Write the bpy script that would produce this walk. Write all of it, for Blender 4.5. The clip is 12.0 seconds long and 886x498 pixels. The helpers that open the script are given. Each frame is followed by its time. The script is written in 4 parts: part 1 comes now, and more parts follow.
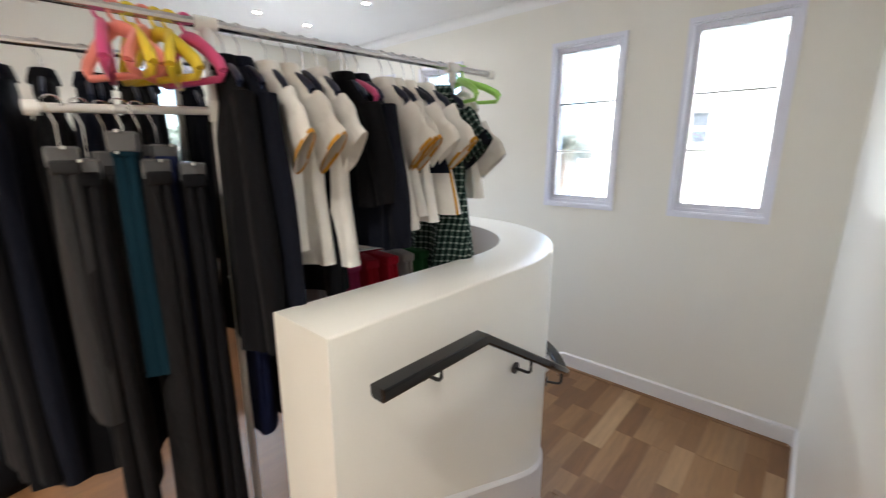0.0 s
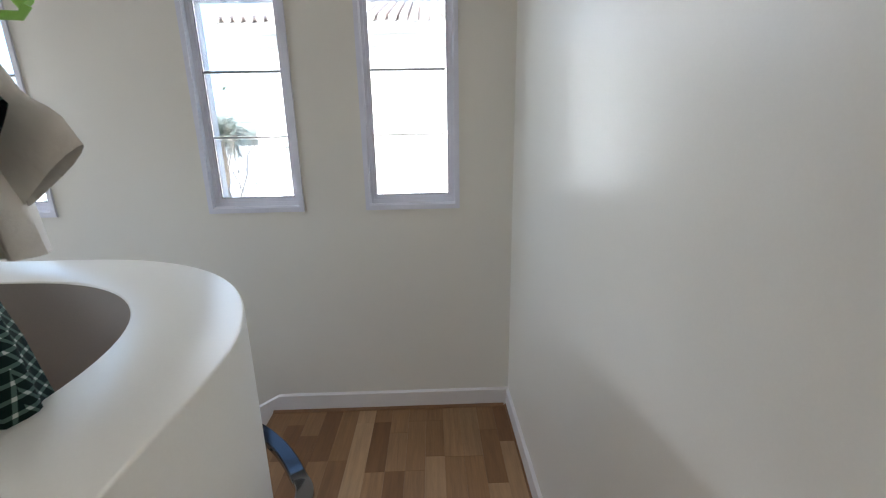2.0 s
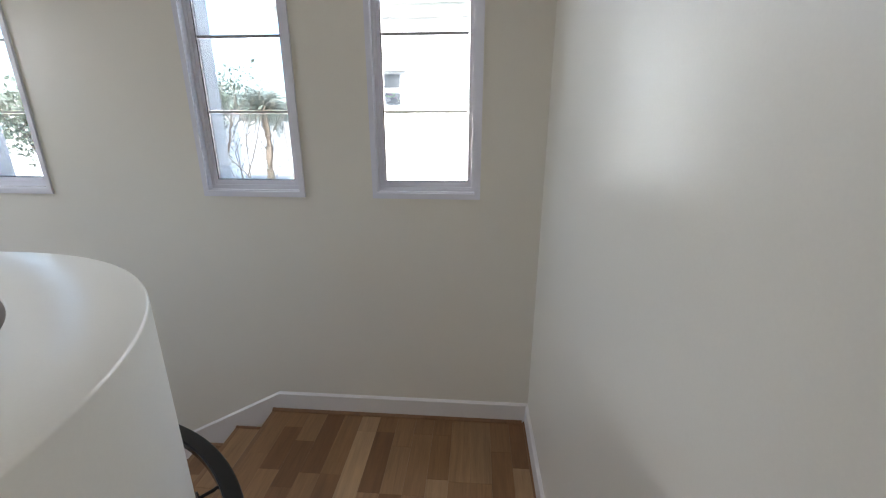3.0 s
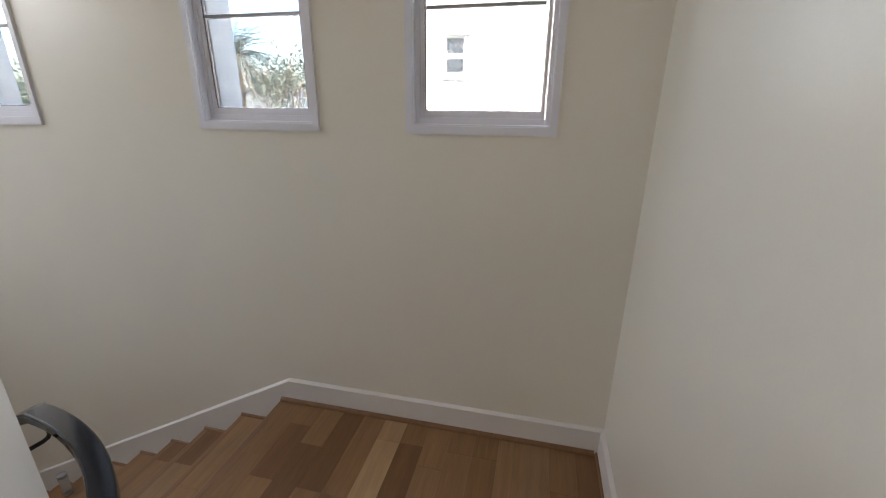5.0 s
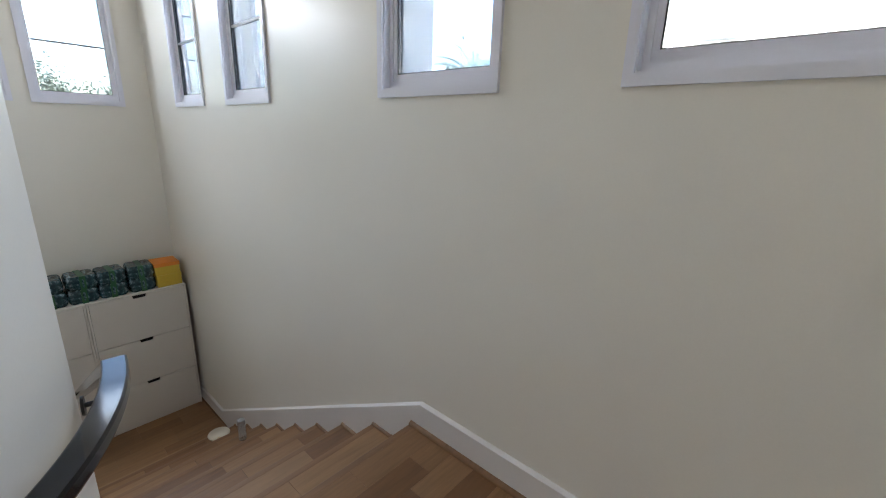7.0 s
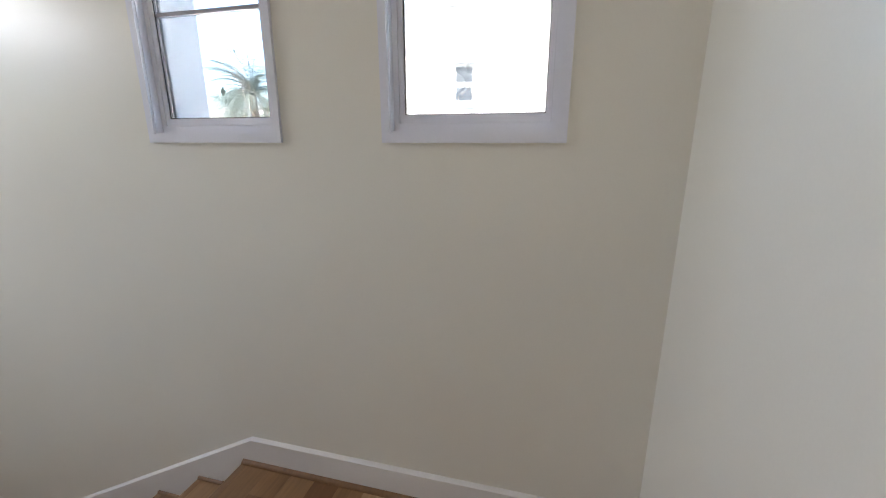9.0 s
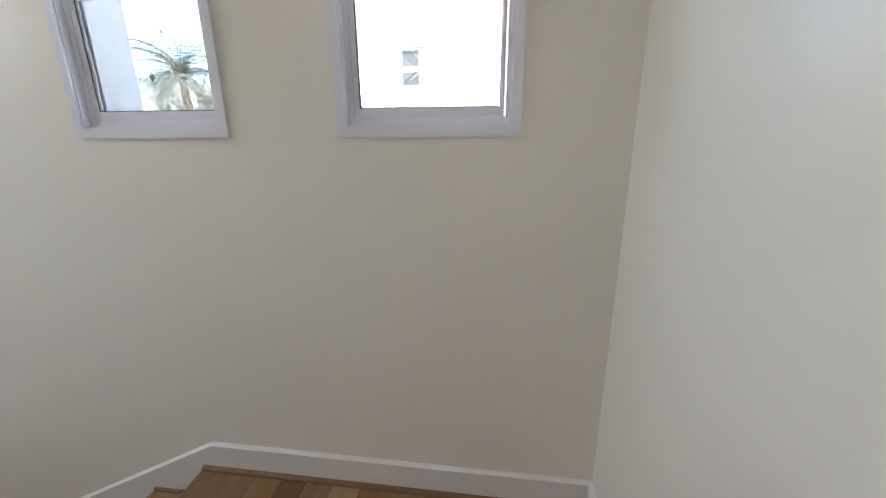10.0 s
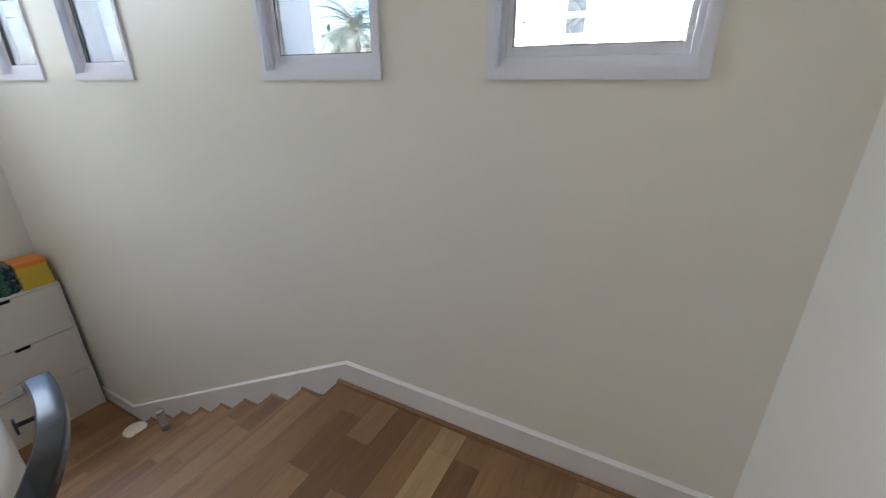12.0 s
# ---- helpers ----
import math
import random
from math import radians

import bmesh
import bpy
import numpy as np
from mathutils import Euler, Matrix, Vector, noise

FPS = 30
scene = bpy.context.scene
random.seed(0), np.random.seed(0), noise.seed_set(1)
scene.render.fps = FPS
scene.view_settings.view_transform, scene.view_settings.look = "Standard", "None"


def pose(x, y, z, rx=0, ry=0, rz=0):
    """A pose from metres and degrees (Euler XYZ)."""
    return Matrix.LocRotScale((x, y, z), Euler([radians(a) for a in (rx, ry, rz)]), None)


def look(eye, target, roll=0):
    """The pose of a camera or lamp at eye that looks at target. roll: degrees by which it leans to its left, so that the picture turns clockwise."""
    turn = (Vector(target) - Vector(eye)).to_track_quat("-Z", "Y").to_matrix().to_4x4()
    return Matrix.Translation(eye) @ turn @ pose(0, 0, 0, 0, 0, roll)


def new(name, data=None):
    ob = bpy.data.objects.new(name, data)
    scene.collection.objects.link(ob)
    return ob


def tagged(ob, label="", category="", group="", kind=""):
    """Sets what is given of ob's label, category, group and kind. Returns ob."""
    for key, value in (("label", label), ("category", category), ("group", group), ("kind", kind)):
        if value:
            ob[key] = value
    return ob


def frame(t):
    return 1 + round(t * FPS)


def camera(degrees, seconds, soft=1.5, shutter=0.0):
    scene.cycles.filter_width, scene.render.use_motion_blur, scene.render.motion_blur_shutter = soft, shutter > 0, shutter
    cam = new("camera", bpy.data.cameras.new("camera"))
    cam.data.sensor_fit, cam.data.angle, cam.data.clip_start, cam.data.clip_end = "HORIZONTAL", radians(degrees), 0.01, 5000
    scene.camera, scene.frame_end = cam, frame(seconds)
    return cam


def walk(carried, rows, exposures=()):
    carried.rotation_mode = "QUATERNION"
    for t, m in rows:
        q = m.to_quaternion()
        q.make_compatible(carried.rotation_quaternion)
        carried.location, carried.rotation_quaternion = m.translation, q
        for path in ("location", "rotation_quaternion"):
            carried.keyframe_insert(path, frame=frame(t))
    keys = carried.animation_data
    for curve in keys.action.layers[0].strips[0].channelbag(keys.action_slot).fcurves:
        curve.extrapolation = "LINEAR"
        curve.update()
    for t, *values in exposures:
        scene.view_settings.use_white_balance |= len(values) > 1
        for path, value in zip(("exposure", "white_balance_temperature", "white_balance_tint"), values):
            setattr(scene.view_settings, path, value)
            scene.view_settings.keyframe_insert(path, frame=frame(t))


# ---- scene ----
cam = camera(94.0, 12.0, soft=1.1, shutter=0.2)
PATH = [
    (0, (-0.175, -3.609, 2.037), (-1.472, -2.152, 1.596), 0.2),
    (0.5, (-0.298, -3.476, 2.047), (-0.899, -1.636, 1.546), -0.7),
    (1, (-0.378, -3.236, 2.06), (-0.838, -1.353, 1.57), -1.5),
    (1.5, (-0.481, -3.022, 2.06), (-0.68, -1.091, 1.58), 0.3),
    (1.8, (-0.53, -2.915, 2.076), (-0.583, -0.975, 1.591), -0.7),
    (2, (-0.558, -2.857, 2.044), (-0.513, -0.924, 1.531), -1.1),
    (2.5, (-0.475, -2.628, 2.051), (-0.547, -0.703, 1.51), -1.1),
    (3, (-0.403, -2.46, 2.041), (-0.549, -0.558, 1.44), 0.0),
    (3.2, (-0.413, -2.417, 2.037), (-0.545, -0.511, 1.448), -0.3),
    (4.8, (-0.471, -1.901, 1.71), (-0.855, -0.011, 1.18), 0.6),
    (5, (-0.434, -1.829, 1.697), (-0.852, 0.014, 1.042), 0.5),
    (5.5, (-0.438, -1.678, 1.671), (-0.961, 0.137, 1.014), -0.3),
    (6, (-0.556, -1.542, 1.612), (-1.362, 0.167, 0.958), -0.6),
    (6.5, (-0.602, -1.421, 1.547), (-1.71, 0.143, 0.977), -0.0),
    (7, (-0.552, -1.277, 1.439), (-1.826, 0.166, 0.898), 1.9),
    (7.5, (-0.513, -1.258, 1.443), (-1.653, 0.304, 0.933), 2.2),
    (7.7, (-0.517, -1.291, 1.446), (-1.498, 0.38, 0.948), 1.2),
    (9.3, (-0.39, -1.465, 1.613), (-0.855, 0.408, 1.087), 0.2),
    (9.5, (-0.391, -1.463, 1.618), (-0.822, 0.41, 1.063), 0.1),
    (10, (-0.43, -1.482, 1.624), (-0.698, 0.412, 1.042), -0.5),
    (10.5, (-0.464, -1.493, 1.611), (-0.691, 0.351, 0.869), 0.6),
    (11, (-0.457, -1.462, 1.61), (-0.886, 0.366, 0.922), -1.1),
    (11.5, (-0.421, -1.428, 1.601), (-1.039, 0.343, 0.907), -0.3),
    (12, (-0.441, -1.407, 1.581), (-1.304, 0.229, 0.821), -0.1),
]
EXPOSURES = [(0.0, 5.98, 6180, 10), (0.4, 5.68, 6120, 10), (1.0, 5.62, 6080, 9), (1.6, 5.49, 6080, 9), (2.5, 5.16, 6130, 9), (3.2, 5.19, 6380, 10),
             (4.8, 5.22, 6860, 12), (5.5, 5.38, 6640, 11), (6.5, 5.46, 6360, 9), (7.7, 5.48, 6230, 8), (9.3, 5.54, 6500, 11), (10.5, 5.60, 6420, 10), (12.0, 5.54, 6260, 9)]
walk(cam, [(t, look(eye, target, roll)) for t, eye, target, roll in PATH], EXPOSURES)

# ---------------------------------------------------------------- world, sun, lamps
LAMP_W, HALL_FILL_W = 0.05, 3.0
SUN_AZ, SUN_EL = 192.0, 44.0      # compass degrees from +y towards +x, height
world = bpy.data.worlds.new("world")
scene.world = world
world.use_nodes = True
wn = world.node_tree.nodes
wl = world.node_tree.links
sky = wn.new("ShaderNodeTexSky")
sky.sky_type = "NISHITA"
sky.sun_disc = False
sky.sun_elevation = radians(SUN_EL)
sky.sun_rotation = radians(SUN_AZ)
sky.dust_density = 3.0
wl.new(sky.outputs["Color"], wn["Background"].inputs["Color"])
wn["Background"].inputs["Strength"].default_value = 0.15

sun = new("sun", bpy.data.lights.new("sun", "SUN"))
sun.data.energy, sun.data.angle, sun.data.color = 2.2, radians(0.5), (1.0, 0.95, 0.88)
sun.matrix_world = look((0, 0, 0), (-math.sin(radians(SUN_AZ)) * math.cos(radians(SUN_EL)),
                                     -math.cos(radians(SUN_AZ)) * math.cos(radians(SUN_EL)), -math.sin(radians(SUN_EL))))

NORTH_W, WEST_W = 0.23, 0.50         # watts of the lamps added at the window heads for sky light

# ---------------------------------------------------------------- plan, in metres
R, T = 0.175, 0.31                 # riser, tread
X0 = -1.841                        # nosing of the landing towards the long flight
Y0 = -1.68                         # nosing line of the short flight at its foot
LOW, UP, CEIL = -1.555, 3 * R, 3.40
XL, YB = -5.58, -6.6               # far side wall, back wall
PAR_TOP, PCX, PCX2, PCY, PR, PT = 1.60, -1.965, -3.33, -2.165, 0.96, 0.274
SILL, HEAD = 1.58, 3.0             # casing's lower and upper edge

# ---------------------------------------------------------------- materials
def mat(name, colour, rough=0.5, metal=0.0, spec=0.5):
    m = bpy.data.materials.new(name)
    m.use_nodes = True
    b = m.node_tree.nodes["Principled BSDF"]
    b.inputs["Base Color"].default_value = (*colour, 1)
    b.inputs["Roughness"].default_value = rough
    b.inputs["Metallic"].default_value = metal
    b.inputs["Specular IOR Level"].default_value = spec
    return m


def nodes_of(m):
    t = m.node_tree
    return t.nodes, t.links, t.nodes["Principled BSDF"]


def vary(m, scale=3.0, amount=0.06, fine=60.0, bump=0.05, dist=0.002, stretch=(1, 1, 1), rough=0.08):
    """Colour and gloss that change at two scales, and a fine relief."""
    n, l, b = nodes_of(m)
    co = n.new("ShaderNodeTexCoord")
    mp = n.new("ShaderNodeMapping")
    mp.inputs["Scale"].default_value = stretch
    l.new(co.outputs["Object"], mp.inputs["Vector"])
    a, f = n.new("ShaderNodeTexNoise"), n.new("ShaderNodeTexNoise")
    a.inputs["Scale"].default_value, f.inputs["Scale"].default_value = scale, fine
    a.inputs["Detail"].default_value, f.inputs["Detail"].default_value = 4, 5
    for t in (a, f):
        l.new(mp.outputs["Vector"], t.inputs["Vector"])
    add = n.new("ShaderNodeMath")
    add.operation = "ADD"
    l.new(a.outputs["Fac"], add.inputs[0])
    l.new(f.outputs["Fac"], add.inputs[1])
    ramp = n.new("ShaderNodeMapRange")
    ramp.inputs["From Min"].default_value, ramp.inputs["From Max"].default_value = 0.6, 1.4
    ramp.inputs["To Min"].default_value, ramp.inputs["To Max"].default_value = 1 - amount, 1 + amount
    l.new(add.outputs[0], ramp.inputs["Value"])
    mul = n.new("ShaderNodeVectorMath")
    mul.operation = "SCALE"
    mul.inputs[0].default_value = tuple(b.inputs["Base Color"].default_value)[:3]
    l.new(ramp.outputs[0], mul.inputs["Scale"])
    l.new(mul.outputs[0], b.inputs["Base Color"])
    rr = n.new("ShaderNodeMapRange")
    r0 = b.inputs["Roughness"].default_value
    rr.inputs["To Min"].default_value, rr.inputs["To Max"].default_value = max(0.02, r0 - rough), min(1, r0 + rough)
    l.new(a.outputs["Fac"], rr.inputs["Value"])
    l.new(rr.outputs[0], b.inputs["Roughness"])
    if bump:
        bp = n.new("ShaderNodeBump")
        bp.inputs["Strength"].default_value, bp.inputs["Distance"].default_value = bump, dist
        l.new(f.outputs["Fac"], bp.inputs["Height"])
        l.new(bp.outputs[0], b.inputs["Normal"])
    return m


def wood(name, tones, rough=0.38):
    """Laminate strips: a tone for each strip, grain along its length (local y)."""
    m = mat(name, tones[0], rough)
    n, l, b = nodes_of(m)
    info, co = n.new("ShaderNodeObjectInfo"), n.new("ShaderNodeTexCoord")
    ramp = n.new("ShaderNodeValToRGB")
    ramp.color_ramp.interpolation = "LINEAR"
    el = ramp.color_ramp.elements
    el[0].color, el[1].color = (*tones[0], 1), (*tones[-1], 1)
    for i, c in enumerate(tones[1:-1]):
        e = el.new((i + 1) / (len(tones) - 1))
        e.color = (*c, 1)
    l.new(info.outputs["Random"], ramp.inputs["Fac"])
    off = n.new("ShaderNodeVectorMath")
    off.operation = "MULTIPLY_ADD"
    l.new(info.outputs["Random"], off.inputs[0])
    off.inputs[1].default_value = (37.0, 91.0, 13.0)
    l.new(co.outputs["Object"], off.inputs[2])
    mp = n.new("ShaderNodeMapping")
    mp.inputs["Scale"].default_value = (1, 0.07, 1)
    l.new(off.outputs[0], mp.inputs["Vector"])
    g, big = n.new("ShaderNodeTexNoise"), n.new("ShaderNodeTexNoise")
    g.inputs["Scale"].default_value, g.inputs["Detail"].default_value, g.inputs["Roughness"].default_value = 90, 6, 0.65
    big.inputs["Scale"].default_value, big.inputs["Detail"].default_value, big.inputs["Distortion"].default_value = 16, 3, 1.2
    l.new(mp.outputs[0], g.inputs["Vector"])
    l.new(mp.outputs[0], big.inputs["Vector"])
    add = n.new("ShaderNodeMath")
    add.operation = "ADD"
    l.new(g.outputs["Fac"], add.inputs[0])
    l.new(big.outputs["Fac"], add.inputs[1])
    rng = n.new("ShaderNodeMapRange")
    rng.inputs["From Min"].default_value, rng.inputs["From Max"].default_value = 0.65, 1.35
    rng.inputs["To Min"].default_value, rng.inputs["To Max"].default_value = 0.78, 1.20
    l.new(add.outputs[0], rng.inputs["Value"])
    mul = n.new("ShaderNodeVectorMath")
    mul.operation = "SCALE"
    l.new(ramp.outputs["Color"], mul.inputs[0])
    l.new(rng.outputs[0], mul.inputs["Scale"])
    l.new(mul.outputs[0], b.inputs["Base Color"])
    rr = n.new("ShaderNodeMapRange")
    rr.inputs["To Min"].default_value, rr.inputs["To Max"].default_value = rough - 0.08, rough + 0.14
    l.new(big.outputs["Fac"], rr.inputs["Value"])
    l.new(rr.outputs[0], b.inputs["Roughness"])
    bp = n.new("ShaderNodeBump")
    bp.inputs["Strength"].default_value, bp.inputs["Distance"].default_value = 0.12, 0.001
    l.new(g.outputs["Fac"], bp.inputs["Height"])
    l.new(bp.outputs[0], b.inputs["Normal"])
    return m


def cloth(name, colour, rough=0.9, amount=0.12, check=None):
    """Woven cloth; check: (second colour, third colour, repeat in metres) for tartan on the UVs."""
    m = mat(name, colour, rough, 0, 0.08)
    n, l, b = nodes_of(m)
    b.inputs["Sheen Weight"].default_value = 0.02
    co = n.new("ShaderNodeTexCoord")
    a, f = n.new("ShaderNodeTexNoise"), n.new("ShaderNodeTexNoise")
    a.inputs["Scale"].default_value, f.inputs["Scale"].default_value = 9, 420
    l.new(co.outputs["Object"], a.inputs["Vector"])
    l.new(co.outputs["Object"], f.inputs["Vector"])
    rng = n.new("ShaderNodeMapRange")
    rng.inputs["To Min"].default_value, rng.inputs["To Max"].default_value = 1 - amount, 1 + amount
    l.new(a.outputs["Fac"], rng.inputs["Value"])
    mul = n.new("ShaderNodeVectorMath")
    mul.operation = "SCALE"
    mul.inputs[0].default_value = colour
    if check:
        light, dark, rep = check
        sep = n.new("ShaderNodeSeparateXYZ")
        l.new(co.outputs["UV"], sep.inputs[0])
        bands = []
        for ax in ("X", "Y"):
            d = n.new("ShaderNodeMath")
            d.operation = "DIVIDE"
            l.new(sep.outputs[ax], d.inputs[0])
            d.inputs[1].default_value = rep
            fr = n.new("ShaderNodeMath")
            fr.operation = "FRACT"
            l.new(d.outputs[0], fr.inputs[0])
            gt = n.new("ShaderNodeMath")
            gt.operation = "GREATER_THAN"
            l.new(fr.outputs[0], gt.inputs[0])
            gt.inputs[1].default_value = 0.72
            bands.append(gt)
        s = n.new("ShaderNodeMath")
        s.operation = "ADD"
        l.new(bands[0].outputs[0], s.inputs[0])
        l.new(bands[1].outputs[0], s.inputs[1])
        h = n.new("ShaderNodeMath")
        h.operation = "MULTIPLY"
        l.new(s.outputs[0], h.inputs[0])
        h.inputs[1].default_value = 0.5
        ramp = n.new("ShaderNodeValToRGB")
        ramp.color_ramp.interpolation = "CONSTANT"
        e = ramp.color_ramp.elements
        e[0].color, e[1].color = (*dark, 1), (*light, 1)
        e[1].position = 0.8
        mid = e.new(0.3)
        mid.color = (*colour, 1)
        l.new(h.outputs[0], ramp.inputs["Fac"])
        l.new(ramp.outputs["Color"], mul.inputs[0])
    l.new(rng.outputs[0], mul.inputs["Scale"])
    l.new(mul.outputs[0], b.inputs["Base Color"])
    bp = n.new("ShaderNodeBump")
    bp.inputs["Strength"].default_value, bp.inputs["Distance"].default_value = 0.25, 0.001
    l.new(f.outputs["Fac"], bp.inputs["Height"])
    wr, wb = n.new("ShaderNodeTexNoise"), n.new("ShaderNodeBump")
    wr.inputs["Scale"].default_value, wr.inputs["Detail"].default_value, wr.inputs["Distortion"].default_value = 14, 3, 0.8
    wb.inputs["Strength"].default_value, wb.inputs["Distance"].default_value = 0.35, 0.02
    l.new(co.outputs["Object"], wr.inputs["Vector"])
    l.new(wr.outputs["Fac"], wb.inputs["Height"])
    l.new(bp.outputs[0], wb.inputs["Normal"])
    l.new(wb.outputs[0], b.inputs["Normal"])
    return m


def glass_mat(name, tint):
    m = bpy.data.materials.new(name)
    m.use_nodes = True
    n, l = m.node_tree.nodes, m.node_tree.links
    n.clear()
    out, mix = n.new("ShaderNodeOutputMaterial"), n.new("ShaderNodeMixShader")
    tr, gl, fr = n.new("ShaderNodeBsdfTransparent"), n.new("ShaderNodeBsdfGlossy"), n.new("ShaderNodeLayerWeight")
    pw, mr = n.new("ShaderNodeMath"), n.new("ShaderNodeMapRange")
    pw.operation = "POWER"
    pw.inputs[1].default_value = 5.0
    mr.inputs["To Min"].default_value, mr.inputs["To Max"].default_value = 0.04, 0.9
    tr.inputs["Color"].default_value = (*tint, 1)
    gl.inputs["Roughness"].default_value = 0.01
    l.new(fr.outputs["Facing"], pw.inputs[0])
    l.new(pw.outputs[0], mr.inputs["Value"])
    l.new(mr.outputs[0], mix.inputs[0])
    l.new(tr.outputs[0], mix.inputs[1])
    l.new(gl.outputs[0], mix.inputs[2])
    l.new(mix.outputs[0], out.inputs["Surface"])
    return m


PAINT = vary(mat("wall_paint", (0.812, 0.790, 0.720), 0.31, 0, 0.6), 1.3, 0.018, 140, 0.10, 0.0012, rough=0.05)
# darker, browner material for the parapet's inner face
TAUPE = vary(mat("taupe_inner_face", (0.30, 0.265, 0.235), 0.6), 1.5, 0.04, 120, 0.08, 0.001)
CEILP = vary(mat("ceiling_paint", (0.87, 0.87, 0.86), 0.8), 1.5, 0.02, 120, 0.06)
TRIM = vary(mat("trim_paint", (0.76, 0.74, 0.73), 0.4), 4, 0.02, 90, 0.06, 0.0008)
FRAME = vary(mat("window_frame_white", (0.77, 0.78, 0.86), 0.38), 5, 0.02, 120, 0.04, 0.0006)
GASKET = mat("gasket_black", (0.012, 0.013, 0.016), 0.5)
# greyer than the frame: the bars' backlit shade is put into the colour
BACKLIT_BAR = mat("glazing_bar", (0.30, 0.31, 0.33), 0.4)
# tint added only to dim the bright outdoors seen from the room
GLASS = glass_mat("dimming_glass", (0.33, 0.35, 0.365))
OAK = wood("oak_laminate", [(0.170, 0.080, 0.032), (0.255, 0.135, 0.058), (0.310, 0.178, 0.085), (0.200, 0.098, 0.039), (0.425, 0.275, 0.148)])
OAKTRIM = wood("oak_trim", [(0.19, 0.095, 0.043), (0.24, 0.13, 0.06)], 0.42)
RAILM = vary(mat("rail_paint", (0.0045, 0.0045, 0.006), 0.085, 0, 0.36), 14, 0.1, 45, 0.05, 0.0006, rough=0.03)
IRON = vary(mat("bracket_iron", (0.02, 0.02, 0.022), 0.35, 0.3), 20, 0.1, 200, 0.05)
STUCCO = vary(mat("stucco_white", (0.80, 0.78, 0.74), 0.9), 0.8, 0.04, 40, 0.3, 0.004)
RENDER = vary(mat("house_render", (0.60, 0.605, 0.61), 0.9), 0.8, 0.05, 40, 0.3, 0.004)
LAMPW = mat("lamp_white", (0.8, 0.8, 0.8), 0.4)
GLOW = mat("downlight_glow", (1, 1, 1), 0.5)
GLOW.node_tree.nodes["Principled BSDF"].inputs["Emission Color"].default_value = (1, 0.93, 0.82, 1)
GLOW.node_tree.nodes["Principled BSDF"].inputs["Emission Strength"].default_value = 3.0

# ---------------------------------------------------------------- mesh helpers
def mesh_of(name, bm, material, smooth=None):
    me = bpy.data.meshes.new(name)
    bmesh.ops.recalc_face_normals(bm, faces=bm.faces)
    bm.to_mesh(me)
    bm.free()
    me.materials.append(material)
    if smooth is not None:
        me.polygons.foreach_set("use_smooth", [True] * len(me.polygons))
        me.set_sharp_from_angle(angle=radians(smooth))
    return me


def part(name, bm, material, parent=None, label="", smooth=None):
    """Links a bmesh as one mesh object under a thing or a part."""
    ob = new(name, mesh_of(name, bm, material, smooth))
    ob.parent = parent
    return tagged(ob, label)


def thing(name, m=None, label="", category="", group="", kind=""):
    ob = new(name)
    ob.empty_display_size = 0.1
    if m is not None:
        ob.matrix_world = m
    return tagged(ob, label, category, group, kind)


def box(bm, x0, x1, y0, y1, z0, z1, m=None):
    vs = [bm.verts.new(((x0, x1)[i & 1], (y0, y1)[i >> 1 & 1], (z0, z1)[i >> 2])) for i in range(8)]
    for f in ((0, 2, 3, 1), (4, 5, 7, 6), (0, 1, 5, 4), (2, 6, 7, 3), (0, 4, 6, 2), (1, 3, 7, 5)):
        bm.faces.new([vs[i] for i in f])
    if m is not None:
        bmesh.ops.transform(bm, matrix=m, verts=vs)
    return vs


def boxed(*dims, bevel=0.0, seg=2):
    bm = bmesh.new()
    box(bm, *dims)
    if bevel:
        bmesh.ops.bevel(bm, geom=bm.edges[:], offset=bevel, segments=seg, affect="EDGES", profile=0.5)
    return bm


def ring(bm, w0, w1, z0, z1, b, y0, y1):
    """A rectangular frame in the xz plane with border b (left, right, bottom, top)."""
    bl, br, bb, bt = b
    box(bm, w0, w0 + bl, y0, y1, z0, z1)
    box(bm, w1 - br, w1, y0, y1, z0, z1)
    box(bm, w0 + bl, w1 - br, y0, y1, z0, z0 + bb)
    box(bm, w0 + bl, w1 - br, y0, y1, z1 - bt, z1)
    return bm


def tube(bm, pts, r, seg=10, cap=True, flat=1.0, r2=None):
    """A round bar along points; flat squashes it along the local vertical; r2: radius at the end."""
    pts = [Vector(p) for p in pts]
    loops = []
    n = len(pts)
    for i, p in enumerate(pts):
        d = (pts[min(i + 1, n - 1)] - pts[max(i - 1, 0)]).normalized()
        side = d.cross(Vector((0, 0, 1)))
        side = side.normalized() if side.length > 1e-4 else Vector((1, 0, 0))
        up = side.cross(d).normalized()
        rr = r if r2 is None else r + (r2 - r) * i / (n - 1)
        loops.append([bm.verts.new(p + side * (rr * math.cos(a)) + up * (rr * flat * math.sin(a)))
                      for a in (2 * math.pi * k / seg for k in range(seg))])
    for a, b in zip(loops, loops[1:]):
        for k in range(seg):
            bm.faces.new((a[k], a[(k + 1) % seg], b[(k + 1) % seg], b[k]))
    if cap:
        bm.faces.new(loops[0][::-1])
        bm.faces.new(loops[-1])
    return bm


def lathe(profile, seg=24):
    """Turns (radius, height) points round the z axis."""
    bm = bmesh.new()
    loops = [[bm.verts.new((r * math.cos(2 * math.pi * k / seg), r * math.sin(2 * math.pi * k / seg), z)) for k in range(seg)] for r, z in profile]
    for a, b in zip(loops, loops[1:]):
        for k in range(seg):
            bm.faces.new((a[k], a[(k + 1) % seg], b[(k + 1) % seg], b[k]))
    for lp, (r, z) in ((loops[0], profile[0]), (loops[-1], profile[-1])):
        if r > 1e-4:
            bm.faces.new(lp)
    return bm


